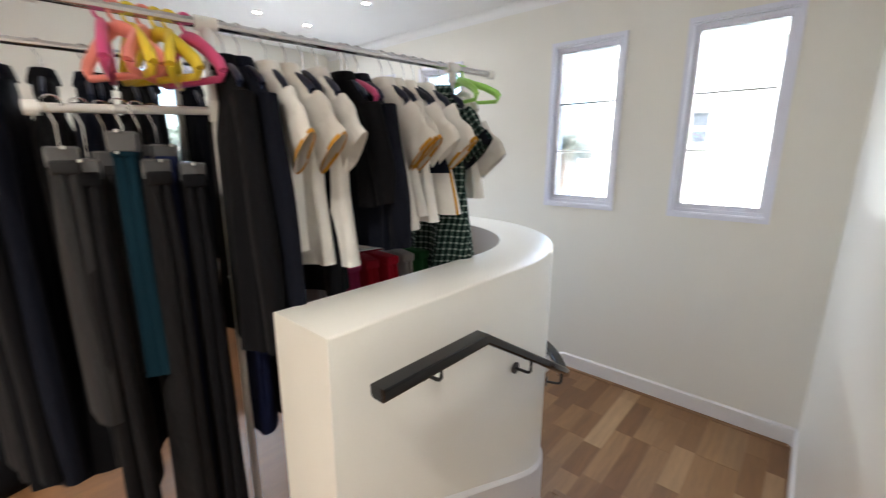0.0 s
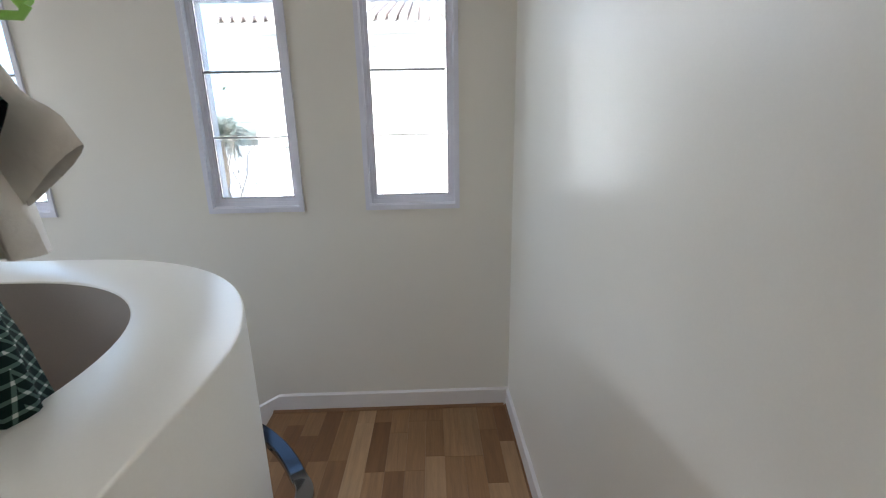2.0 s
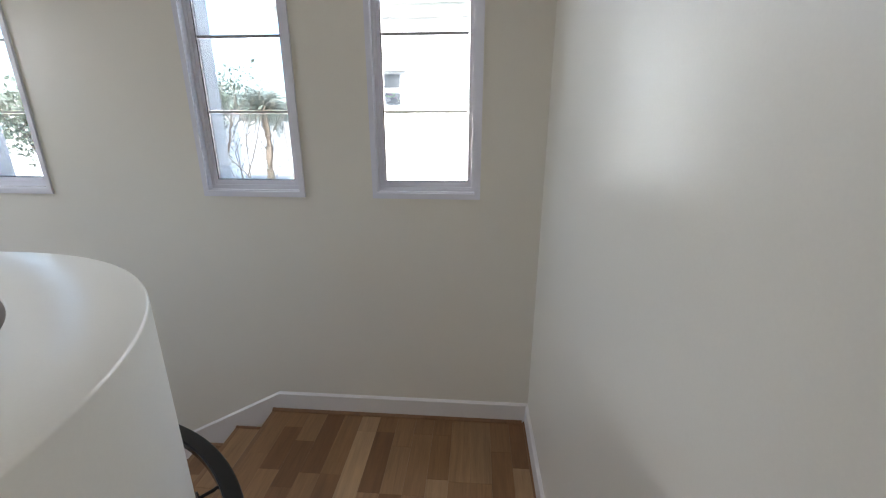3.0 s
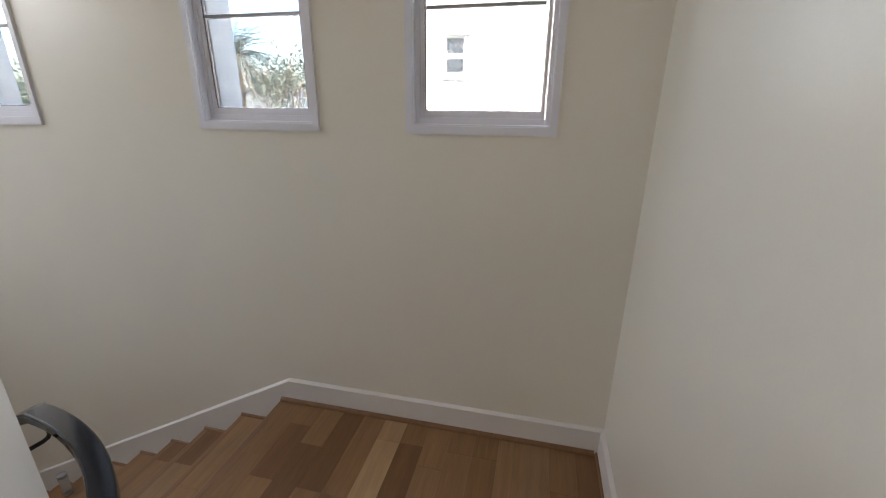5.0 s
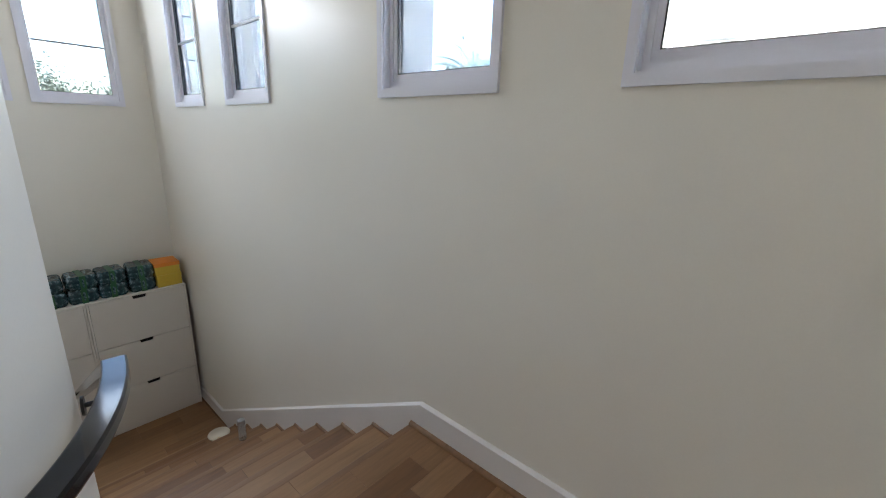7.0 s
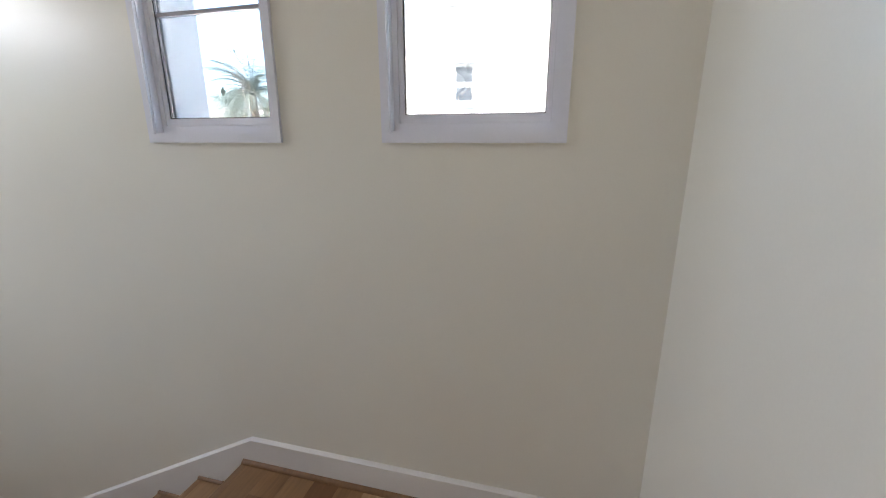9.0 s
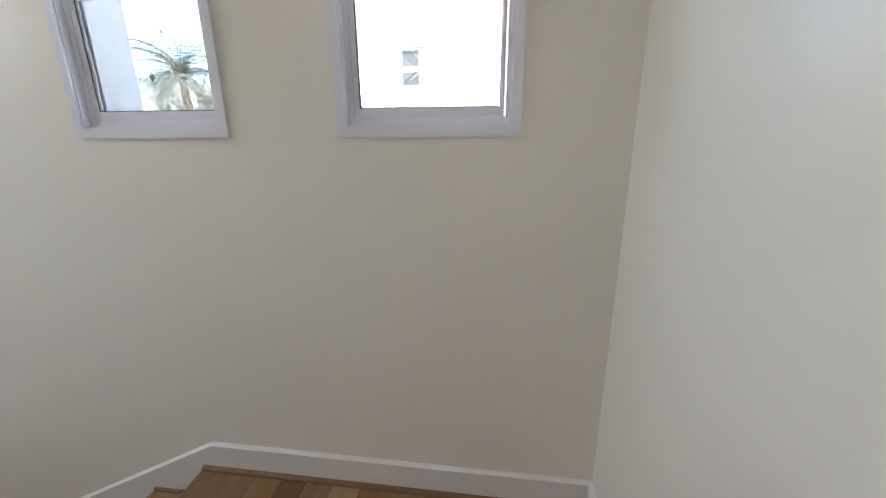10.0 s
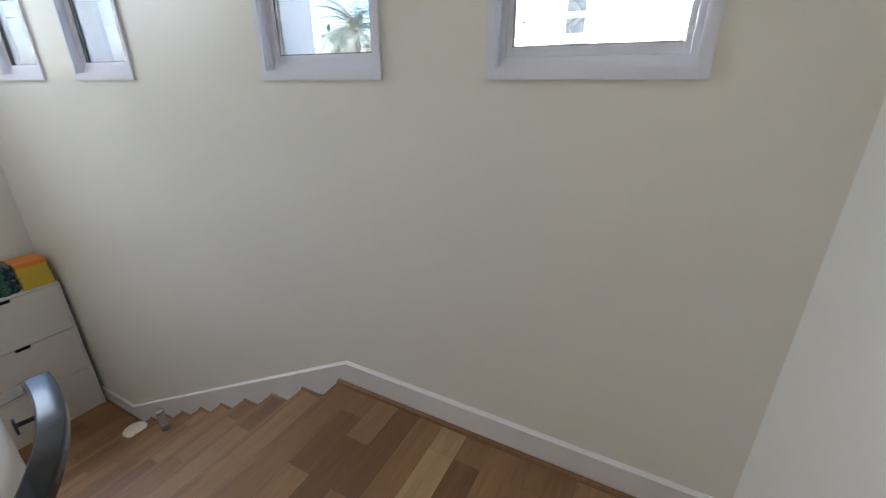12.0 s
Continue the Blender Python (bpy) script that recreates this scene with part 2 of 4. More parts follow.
def prism(outline, z0, z1):
    """A plan outline (x, y) raised from z0 to z1."""
    bm = bmesh.new()
    lo, hi = [bm.verts.new((x, y, z0)) for x, y in outline], [bm.verts.new((x, y, z1)) for x, y in outline]
    bm.faces.new(lo[::-1])
    bm.faces.new(hi)
    for i in range(len(lo)):
        j = (i + 1) % len(lo)
        bm.faces.new((lo[i], lo[j], hi[j], hi[i]))
    return bm


def pierced(bm, u0, u1, z0, z1, y0, y1, holes, m=None):
    """A wall slab in the xz plane with rectangular holes (u0, u1, z0, z1), all holes of one height band."""
    zs = [z0, holes[0][2], holes[0][3], z1]
    box(bm, u0, u1, y0, y1, zs[0], zs[1], m)
    box(bm, u0, u1, y0, y1, zs[2], zs[3], m)
    u = u0
    for h in sorted(holes):
        box(bm, u, h[0], y0, y1, zs[1], zs[2], m)
        u = h[1]
    box(bm, u, u1, y0, y1, zs[1], zs[2], m)


# ---------------------------------------------------------------- walls
WIN = (-0.694, -1.765, -3.437, -4.497)           # window centres on the stair wall
SIDE = (-0.537, -1.292, -2.047)                           # window centres on the far side wall
WALLIN, WALLOUT = 0.10, 0.38
bm = bmesh.new()
pierced(bm, XL, 0.0, LOW - 0.2, CEIL, 0.0, WALLIN, [(c - 0.30, c + 0.30, SILL + 0.03, HEAD - 0.03) for c in WIN])
outer_skin = bmesh.new()
pierced(outer_skin, XL - WALLOUT, 0.3, -4.0, CEIL + 0.9, WALLIN + 0.0005, WALLOUT, [(c - 0.365, c + 0.365, SILL + 0.02, HEAD - 0.02) for c in WIN])
tagged(part("facade_north", outer_skin, RENDER), "grey beige rendered outer wall of the house", "wall", kind="structure")
wall_north = tagged(part("wall_north", bm, PAINT), "cream painted stair wall pierced by four narrow windows", "wall", kind="structure")
side = Matrix.Translation((XL, 0, 0)) @ pose(0, 0, 0, 0, 0, 90)     # local x runs along world y, local y points outwards
bm = bmesh.new()
pierced(bm, YB, 0.0, LOW - 0.2, CEIL, 0.0, WALLIN, [(c - 0.30, c + 0.30, SILL + 0.03, HEAD - 0.03) for c in SIDE], side)
outer_skin = bmesh.new()
pierced(outer_skin, YB - 0.3, WALLIN, -4.0, CEIL + 0.9, WALLIN + 0.0005, WALLOUT, [(c - 0.365, c + 0.365, SILL + 0.02, HEAD - 0.02) for c in SIDE], side)
tagged(part("facade_west", outer_skin, RENDER), "grey beige rendered outer wall of the house", "wall", kind="structure")
tagged(part("wall_west", bm, PAINT), "cream painted end wall with narrow windows", "wall", kind="structure")
bm = bmesh.new()
box(bm, 0.0, 0.3, YB, 0.0, LOW - 0.2, CEIL)
tagged(part("wall_east", bm, PAINT), "plain cream satin painted wall beside the stairs", "wall", kind="structure")
bm = bmesh.new()
box(bm, XL, 0.0, YB - 0.3, YB, UP - 0.3, CEIL)
tagged(part("wall_south", bm, PAINT), "plain cream painted wall of the upper hall", "wall", kind="structure")
bm = bmesh.new()
box(bm, XL, PCX2 - PR, -3.37, -3.07, LOW - 0.2, UP - 0.02)
tagged(part("wall_stair_end", bm, PAINT), "cream wall closing the lower stair hall", "wall", kind="structure")
bm = bmesh.new()
box(bm, XL, 0.0, YB, 0.0, CEIL, CEIL + 0.25)
tagged(part("ceiling", bm, CEILP), "white painted ceiling with small recessed lights", "ceiling", kind="structure")
# cove between wall and ceiling
bm = bmesh.new()
prof = [(0.0, 0.0), (0.0, -0.075), (-0.006, -0.078)] + [(-0.07 + 0.064 * math.cos(a), -0.07 + 0.064 * math.sin(a)) for a in (radians(d) for d in range(0, 91, 15))] + [(-0.078, -0.006), (-0.078, 0.0)]
a = [bm.verts.new((XL, y - 0.001, CEIL + z - 0.001)) for y, z in prof]
b = [bm.verts.new((0.0, y - 0.001, CEIL + z - 0.001)) for y, z in prof]
for i in range(len(prof)):
    j = (i + 1) % len(prof)
    bm.faces.new((a[i], a[j], b[j], b[i]))
tagged(part("trim_cove", bm, CEILP, None, smooth=40), "white plaster cove along the ceiling", "cove", kind="structure")

# ---------------------------------------------------------------- windows
def window(name, m, label):
    w = thing(name, m, label, "window", kind="structure")
    bm = ring(bmesh.new(), -0.3235, 0.3235, SILL, HEAD, (0.030, 0.030, 0.034, 0.030), -0.014, 0.0)
    part("casing", bm, FRAME, w)
    bm = ring(bmesh.new(), -0.2995, 0.2995, SILL + 0.031, HEAD - 0.031, (0.010, 0.010, 0.010, 0.010), -0.002, 0.030)
    part("lining", bm, FRAME, w)
    bm = ring(bmesh.new(), -0.2995, 0.2995, SILL + 0.031, HEAD - 0.031, (0.030, 0.030, 0.036, 0.030), 0.0305, 0.080)
    f = part("window_frame", bm, FRAME, w)
    bm = ring(bmesh.new(), -0.2690, 0.2690, SILL + 0.0675, HEAD - 0.0615, (0.019, 0.019, 0.030, 0.019), 0.036, 0.074)
    part("sash", bm, FRAME, f)
    bm = ring(bmesh.new(), -0.2495, 0.2495, SILL + 0.098, HEAD - 0.081, (0.004, 0.003, 0.003, 0.003), 0.040, 0.070)
    part("gasket", bm, GASKET, f)
    for z in (2.080, 2.488):
        part("glazing_bar", boxed(-0.243, 0.243, 0.042, 0.066, z - 0.007, z + 0.007), BACKLIT_BAR, w)
    zs = (SILL + 0.1015, 2.072, 2.088, 2.480, 2.496, HEAD - 0.0845)
    for z0, z1 in zip(zs[::2], zs[1::2]):
        p = part("pane", boxed(-0.243, 0.246, 0.051, 0.056, z0, z1), GLASS, w)
        p.visible_shadow = False
    bm = boxed(-0.364, 0.364, 0.101, 0.42, SILL - 0.02, SILL + 0.02)
    part("outer_sill", bm, STUCCO, w)
    return w


for i, c in enumerate(WIN):
    window(f"window_{i + 1}", Matrix.Translation((c, 0, 0)), "narrow white framed window with three stacked panes")
for i, c in enumerate(SIDE):
    window(f"window_{i + 5}", side @ Matrix.Translation((c, 0, 0)), "narrow white framed window on the end wall")

# area lamps added in the upper part of each opening, standing in for daylight
for m, watts in [(Matrix.Translation((c, 0, 0)), NORTH_W) for c in WIN] + [(side @ Matrix.Translation((c, 0, 0)), WEST_W) for c in SIDE]:
    lamp = new("sky_fill", bpy.data.lights.new("sky_fill", "AREA"))
    lamp.data.shape, lamp.data.size, lamp.data.size_y = "RECTANGLE", 0.56, 0.26
    lamp.data.energy, lamp.data.color = watts, (0.95, 0.955, 1.0)
    lamp.matrix_world = m @ look((0, 0.30, HEAD - 0.135), (0, -1.0, HEAD - 0.68))

# ---------------------------------------------------------------- curved parapet
def arc(cx, cy, r, a0, a1, n):
    return [(cx + r * math.cos(radians(a0 + (a1 - a0) * i / n)), cy + r * math.sin(radians(a0 + (a1 - a0) * i / n))) for i in range(n + 1)]


def u_line(r, y_end=-3.10, n=40):
    return [(PCX + r, y_end)] + arc(PCX, PCY, r, 0, 90, n) + arc(PCX2, PCY, r, 90, 180, n) + [(PCX2 - r, y_end)]


outer, inner = u_line(PR), u_line(PR - PT)
bm = bmesh.new()
rows = []
ZB = LOW - 0.2
BV = 0.007
n_u = len(outer)
for k, ((ox, oy), (ix, iy)) in enumerate(zip(outer, inner)):
    o, i = Vector((ox, oy, 0)), Vector((ix, iy, 0))
    d = (i - o).normalized() * BV
    z = Vector((0, 0, 1))
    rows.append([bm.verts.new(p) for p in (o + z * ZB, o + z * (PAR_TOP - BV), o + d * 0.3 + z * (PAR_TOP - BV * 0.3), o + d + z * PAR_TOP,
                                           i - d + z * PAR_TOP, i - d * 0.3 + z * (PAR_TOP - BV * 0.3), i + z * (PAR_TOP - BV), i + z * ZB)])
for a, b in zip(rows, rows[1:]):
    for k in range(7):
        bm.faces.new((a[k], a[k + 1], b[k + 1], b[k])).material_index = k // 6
bm.faces.new(rows[0])
bm.faces.new(rows[-1])
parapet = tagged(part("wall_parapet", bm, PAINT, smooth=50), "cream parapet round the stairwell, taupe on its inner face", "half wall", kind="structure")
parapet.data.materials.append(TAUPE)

# skirting that follows the stairs round the parapet
def stair_z(x, y):
    """Height of the pitch line of the stairs at a place along the parapet."""
    if x > PCX and y < -1.21:
        return min(UP + 0.17, max(0.0, 0.339 - 0.458 * (y + 1.946)))
    if x < X0:
        return max(LOW, -(X0 - x) * R / T)
    return 0.0


def densify(line, step=0.04):
    out = []
    for (ax, ay), (bx, by) in zip(line, line[1:]):
        n = max(1, int(math.hypot(bx - ax, by - ay) / step))
        out += [(ax + (bx - ax) * i / n, ay + (by - ay) * i / n) for i in range(n)]
    return out + [line[-1]]


skirt_line = densify(u_line(PR + 0.016))
bm = bmesh.new()
loops = []
for (ax, ay), (bx, by) in zip(densify(u_line(PR + 0.0005)), skirt_line):
    z = stair_z(bx, by)
    a, b = Vector((ax, ay, 0)), Vector((bx, by, 0))
    loops.append([bm.verts.new(v) for v in (a + Vector((0, 0, z - 0.4)), a + Vector((0, 0, z + 0.165)), b.lerp(a, 0.85) + Vector((0, 0, z + 0.165)),
                                            b + Vector((0, 0, z + 0.149)), b + Vector((0, 0, z - 0.4)))])
for a, b in zip(loops, loops[1:]):
    for k in range(4):
        bm.faces.new((a[k], a[k + 1], b[k + 1], b[k]))
tagged(part("baseboard_parapet", bm, TRIM, smooth=20), "white painted skirting stepping down with the stairs", "baseboard", kind="structure")

# ---------------------------------------------------------------- baseboards on the straight walls
BB, BT = 0.150, 0.018
LINE0 = X0 + 0.058
xe = X0 - (9 * R - 0.0) * T / R - 0.02
top = [(0.0, BB), (LINE0, BB), (xe, LOW + BB), (XL, LOW + BB)]
bm = bmesh.new()
fr, bk, ed = [], [], []
under = [(0.0, -0.05), (X0 + 0.02, -0.05), (xe + 0.2, LOW - 0.1), (XL, LOW - 0.1)]
outline = top + under[::-1]
for y, dz, store in ((-BT, -0.012, fr), (-BT * 0.15, 0.0, ed), (-0.0005, 0.0, bk)):
    for k, (x, z) in enumerate(outline):
        store.append(bm.verts.new((x, y, z + (dz if k < 4 else 0))))
for s0, s1 in ((fr, ed), (ed, bk)):
    for k in range(3):
        bm.faces.new((s0[k], s0[k + 1], s1[k + 1], s1[k]))
for k in range(3):
    bm.faces.new((fr[k], fr[k + 1], fr[6 - k], fr[7 - k]))
tagged(part("baseboard_north", bm, TRIM), "white painted skirting following the landing and stairs", "baseboard", kind="structure")
bm = bmesh.new()
pts = [(-BT, BB), (Y0 + 0.06, BB), (Y0 - 2 * T + 0.06, UP - R + BB + R), (YB, UP + BB)]
for (ya, za), (yb, zb) in zip(pts, pts[1:]):
    q = [bm.verts.new(v) for v in ((-BT, ya, za - 0.016), (-BT, yb, zb - 0.016), (-BT, yb, zb - 0.55), (-BT, ya, za - 0.55),
                                   (-BT * 0.15, ya, za), (-BT * 0.15, yb, zb), (-0.0005, ya, za), (-0.0005, yb, zb))]
    bm.faces.new((q[0], q[1], q[2], q[3]))
    bm.faces.new((q[0], q[4], q[5], q[1]))
    bm.faces.new((q[4], q[6], q[7], q[5]))
bmesh.ops.remove_doubles(bm, verts=bm.verts, dist=1e-5)
tagged(part("baseboard_east", bm, TRIM), "white painted skirting beside the stairs", "baseboard", kind="structure")
bm = boxed(XL + 0.0005, XL + BT, -3.07, -BT, LOW - 0.02, LOW + BB, bevel=0.003, seg=1)
tagged(part("baseboard_west", bm, TRIM), "white painted skirting on the end wall", "baseboard", kind="structure")

# ---------------------------------------------------------------- stairs and floors (bases; the strips come last)
PL = 0.010                                        # strip thickness
bm = bmesh.new()
box(bm, X0 + 0.025, 0.0, Y0 - 0.05, 0.0, -0.30, -PL - 0.001)
stairs = tagged(part("stair_landing", bm, OAKTRIM), "oak laminate stair landing in the corner", "landing", kind="structure")
bm = bmesh.new()
for i in range(1, 9):
    box(bm, X0 - T * i + 0.025, X0 - T * (i - 1) + 0.024, PCY + PR - 0.05, 0.0, -R * i - 0.3, -R * i - PL - 0.001)
flight = tagged(part("stair_flight", bm, OAKTRIM), "flight of oak laminate steps going down along the wall", "stairs", kind="structure")
bm = bmesh.new()
for i in range(1, 4):
    box(bm, -1.05, 0.0, (Y0 - T * i + 0.0 if i < 3 else -3.07), Y0 - T * (i - 1) - 0.025, -0.1, R * i - PL - 0.001)
flight_up = tagged(part("stair_flight_upper", bm, OAKTRIM), "short flight of oak laminate steps to the upper floor", "stairs", kind="structure")
bm = bmesh.new()
box(bm, XL, X0 - 8 * T + 0.03, -3.07, 0.0, LOW - 0.2, LOW - PL - 0.001)
box(bm, X0 - 8 * T + 0.0305, -3.2, -3.07, -1.19, LOW - 0.2, LOW - PL - 0.001)
floor_low = tagged(part("floor_lower", bm, OAKTRIM), "oak laminate floor at the foot of the steps", "floor", kind="structure")
bm = prism([(PCX + PR - PT - 0.0, -3.069)] + arc(PCX, PCY, PR - PT + 0.02, 0, 90, 16) + arc(PCX2, PCY, PR - PT + 0.02, 90, 180, 16) + [(PCX2 - PR + PT, -3.069)], UP - 0.25, UP - 0.001)
box(bm, XL, 0.0, YB, -3.0705, UP - 0.25, UP - 0.001)
UPFLOOR = vary(mat("upper_floor_laminate", (0.22, 0.105, 0.045), 0.4), 3, 0.2, 40, 0.05, stretch=(8, 0.6, 1))
tagged(part("floor_upper", bm, UPFLOOR), "warm brown laminate floor of the upper hall", "floor", kind="structure")

# ---------------------------------------------------------------- handrail
RR = PR + 0.087
def rail_path():
    s, pts = 0.0, [(PCX + RR, -3.02, 1.455), (PCX + RR, -2.575, 1.455)]
    for k in range(1, 5):
        y = -2.575 + (PCY + 2.575) * k / 4
        pts.append((PCX + RR, y, 1.455 - 0.60 * (y + 2.575)))
    z0 = pts[-1][2]
    for k in range(1, 37):
        a = 90 * k / 36
        z = z0 - 0.60 * RR * radians(a)
        if z < 0.868:
            z = 0.828 + 0.040 * max(0.0, 83 - a) / 51
        if a > 83:
            z = 0.828 - 0.56 * RR * radians(a - 83)
        r = RR + 0.010 * math.sin(radians(2 * a))
        pts.append((PCX + r * math.cos(radians(a)), PCY + r * math.sin(radians(a)), z))
    z0 = pts[-1][2]
    for k in range(1, 9):
        x = PCX + (PCX2 - PCX) * k / 8
        pts.append((x, PCY + r, z0 - R / T * (PCX - x)))
    z0 = pts[-1][2]
    pts += [(PCX2 - r * math.sin(radians(a)), PCY + r * math.cos(radians(a)), z0 - 0.5 * r * radians(a)) for a in range(5, 50, 5)]
    return pts


RAIL = rail_path()
rail = thing("handrail", Matrix.Translation((PCX + RR, -3.02, 1.455)), "dark painted stair handrail on black wall brackets", "handrail")
bm = bmesh.new()
prof = [(-0.031, -0.012), (-0.031, 0.010), (-0.029, 0.014), (-0.025, 0.016), (0.025, 0.016), (0.029, 0.014), (0.031, 0.010), (0.031, -0.012),
        (0.027, -0.020), (0.020, -0.023), (-0.020, -0.023), (-0.027, -0.020)]
loops = []
base = Vector((PCX + RR, -3.02, 1.455))
for i, p in enumerate(RAIL):
    d = (Vector(RAIL[min(i + 1, len(RAIL) - 1)]) - Vector(RAIL[max(i - 1, 0)])).normalized()
    sd = d.cross(Vector((0, 0, 1))).normalized()
    loops.append([bm.verts.new(Vector(p) - base + sd * u * 0.92 + Vector((0, 0, v))) for u, v in prof])
for a, b in zip(loops, loops[1:]):
    for k in range(12):
        bm.faces.new((a[k], a[(k + 1) % 12], b[(k + 1) % 12], b[k]))
bm.faces.new(loops[0])
bm.faces.new(loops[-1])
part("rail", bm, RAILM, rail, smooth=18)


def bracket(px, py, pz, nx, ny):
    """A wall rose with an arm that turns up under the rail; (nx, ny) points from the wall to the rail."""
    n3 = Vector((nx, ny, 0)).normalized()
    w = Vector((px, py, pz)) - n3 * 0.075 - base
    bm = bmesh.new()
    tube(bm, [w + n3 * 0.001 + Vector((0, 0, -0.075)), w + n3 * 0.007 + Vector((0, 0, -0.075))], 0.025, 16)
    br = part("bracket", bm, IRON, rail, smooth=40)
    bm = bmesh.new()
    c = w + Vector((0, 0, -0.075))
    tube(bm, [c + n3 * 0.004, c + n3 * 0.055, c + n3 * 0.068 + Vector((0, 0, 0.004)), c + n3 * 0.075 + Vector((0, 0, 0.014)), c + n3 * 0.075 + Vector((0, 0, 0.056))], 0.0065, 10)
    part("arm", bm, IRON, br, smooth=40)


for y in (-2.78,):
    bracket(PCX + RR, y, 1.455, 1, 0)
for y in (-2.24,):
    bracket(PCX + RR, y, 1.455 - 0.6 * (y + 2.575), 1, 0)
for a in (20, 50, 80):
    z = RAIL[5 + round(a / 2.5)][2]
    bracket(PCX + RR * math.cos(radians(a)), PCY + RR * math.sin(radians(a)), z, math.cos(radians(a)), math.sin(radians(a)))
bracket(-2.9, PCY + RR, RAIL[-1][2] + 0.46, 0, 1)

# ---------------------------------------------------------------- recessed lights
# the last four, over the hall, are unseen and added to brighten the stairs
for x, y in ((-4.6, -2.1), (-4.5, -1.5), (-4.5, -0.95), (-3.5, -0.95), (-3.5, -5.2), (-0.55, -4.3), (-1.6, -5.9), (-0.55, -5.6)):
    d = thing("downlight", Matrix.Translation((x, y, CEIL)), "small white recessed ceiling spotlight, switched on; hall ones added unseen", "ceiling light", "recessed ceiling lights")
    part("rim", lathe([(0.030, -0.001), (0.030, -0.004), (0.043, -0.005), (0.045, -0.001)], 20), LAMPW, d, smooth=30)
    part("lens", lathe([(0.0001, -0.003), (0.029, -0.003), (0.029, -0.0015), (0.0001, -0.0015)], 20), GLOW, d)
    lamp = new("downlight_lamp", bpy.data.lights.new("downlight_lamp", "SPOT"))
    lamp.data.energy, lamp.data.spot_size, lamp.data.spot_blend, lamp.data.shadow_soft_size = (LAMP_W if y > -3 else HALL_FILL_W), radians(120), 0.6, 0.12
    lamp.data.color = (1.0, 0.93, 0.82)
    lamp.location = (x, y, CEIL - 0.02)

# ---------------------------------------------------------------- outside
GROUND_Z = -3.1
SAND = vary(mat("sandy_ground", (0.40, 0.375, 0.335), 0.95), 0.3, 0.12, 8, 0.3, 0.02)
TILE = vary(mat("roof_tile", (0.46, 0.38, 0.33), 0.8), 2, 0.18, 30, 0.2, 0.004)
DARKGLASS = mat("far_window_glass", (0.07, 0.075, 0.08), 0.35)
LEAF = vary(mat("leaf_green", (0.12, 0.14, 0.10), 0.6), 3, 0.35, 30, 0.0)
PALM = vary(mat("palm_green", (0.12, 0.14, 0.115), 0.55), 3, 0.3, 30, 0.0)
BARK = vary(mat("bark", (0.20, 0.15, 0.11), 0.9), 8, 0.2, 60, 0.4, 0.01)
bm = bmesh.new()
vs = [bm.verts.new(p) for p in ((-900, -900, GROUND_Z), (900, -900, GROUND_Z), (900, 900, GROUND_Z), (-900, 900, GROUND_Z))]
bm.faces.new(vs)
tagged(part("ground", bm, SAND), "pale sandy ground outside", "ground", kind="structure")


def villa(name, x0, x1, y0, y1, top, windows, label):
    """A neighbouring villa: walls, tiled roof with its eaves, and windows with trim on the side that faces us."""
    v = thing(name, Matrix.Translation(((x0 + x1) / 2, y0, GROUND_Z)), label, "house")
    cx = (x0 + x1) / 2
    hw, d, h = (x1 - x0) / 2, y1 - y0, top - GROUND_Z
    part("wall", boxed(-hw, hw, 0, d, 0, h), STUCCO, v)
    e = 0.45
    part("eaves", boxed(-hw - e, hw + e, -e, d + e, h + 0.001, h + 0.16), STUCCO, v)
    part("cornice", boxed(-hw - 0.15, hw + 0.15, -0.15, d + 0.15, h - 0.22, h - 0.001), STUCCO, v)
    bm = bmesh.new()
    rise = 1.6
    n = int((2 * hw + 2 * e) / 0.22)
    for k in range(n):
        xa = -hw - e + (2 * hw + 2 * e) * (k + 0.5) / n
        tube(bm, [(xa, -e - 0.06, h + 0.22), (xa, d / 2, h + 0.22 + rise)], 0.085, 8)
    r = part("roof", bm, TILE, v, "terracotta barrel tile roof", smooth=60)
    bm = bmesh.new()
    q = [bm.verts.new(p) for p in ((-hw - e, -e, h + 0.165), (hw + e, -e, h + 0.165), (hw + e, d / 2, h + 0.165 + rise), (-hw - e, d / 2, h + 0.165 + rise),
                                   (-hw - e, d + e, h + 0.165), (hw + e, d + e, h + 0.165))]
    for f in ((0, 1, 2, 3), (3, 2, 5, 4), (0, 4, 5, 1), (0, 3, 4), (1, 5, 2)):
        bm.faces.new([q[i] for i in f])
    part("roof_deck", bm, TILE, r)
    for wx, wz, ww, wh in windows:
        wx -= cx
        wz -= GROUND_Z
        w = part("window", boxed(wx - ww / 2, wx + ww / 2, -0.03, 0.0, wz, wz + wh), STUCCO, v)
        part("pane", boxed(wx - ww / 2 + 0.05, wx + ww / 2 - 0.05, -0.036, -0.031, wz + 0.05, wz + wh * 0.42), DARKGLASS, w)
        part("pane", boxed(wx - ww / 2 + 0.05, wx + ww / 2 - 0.05, -0.036, -0.031, wz + wh * 0.55, wz + wh - 0.05), DARKGLASS, w)
        part("hood", boxed(wx - ww / 2 - 0.08, wx + ww / 2 + 0.08, -0.16, 0.0, wz + wh + 0.001, wz + wh + 0.1, bevel=0.01, seg=1), STUCCO, w)
        part("sill", boxed(wx - ww / 2 - 0.06, wx + ww / 2 + 0.06, -0.10, 0.0, wz - 0.07, wz - 0.001), STUCCO, w)
    return v


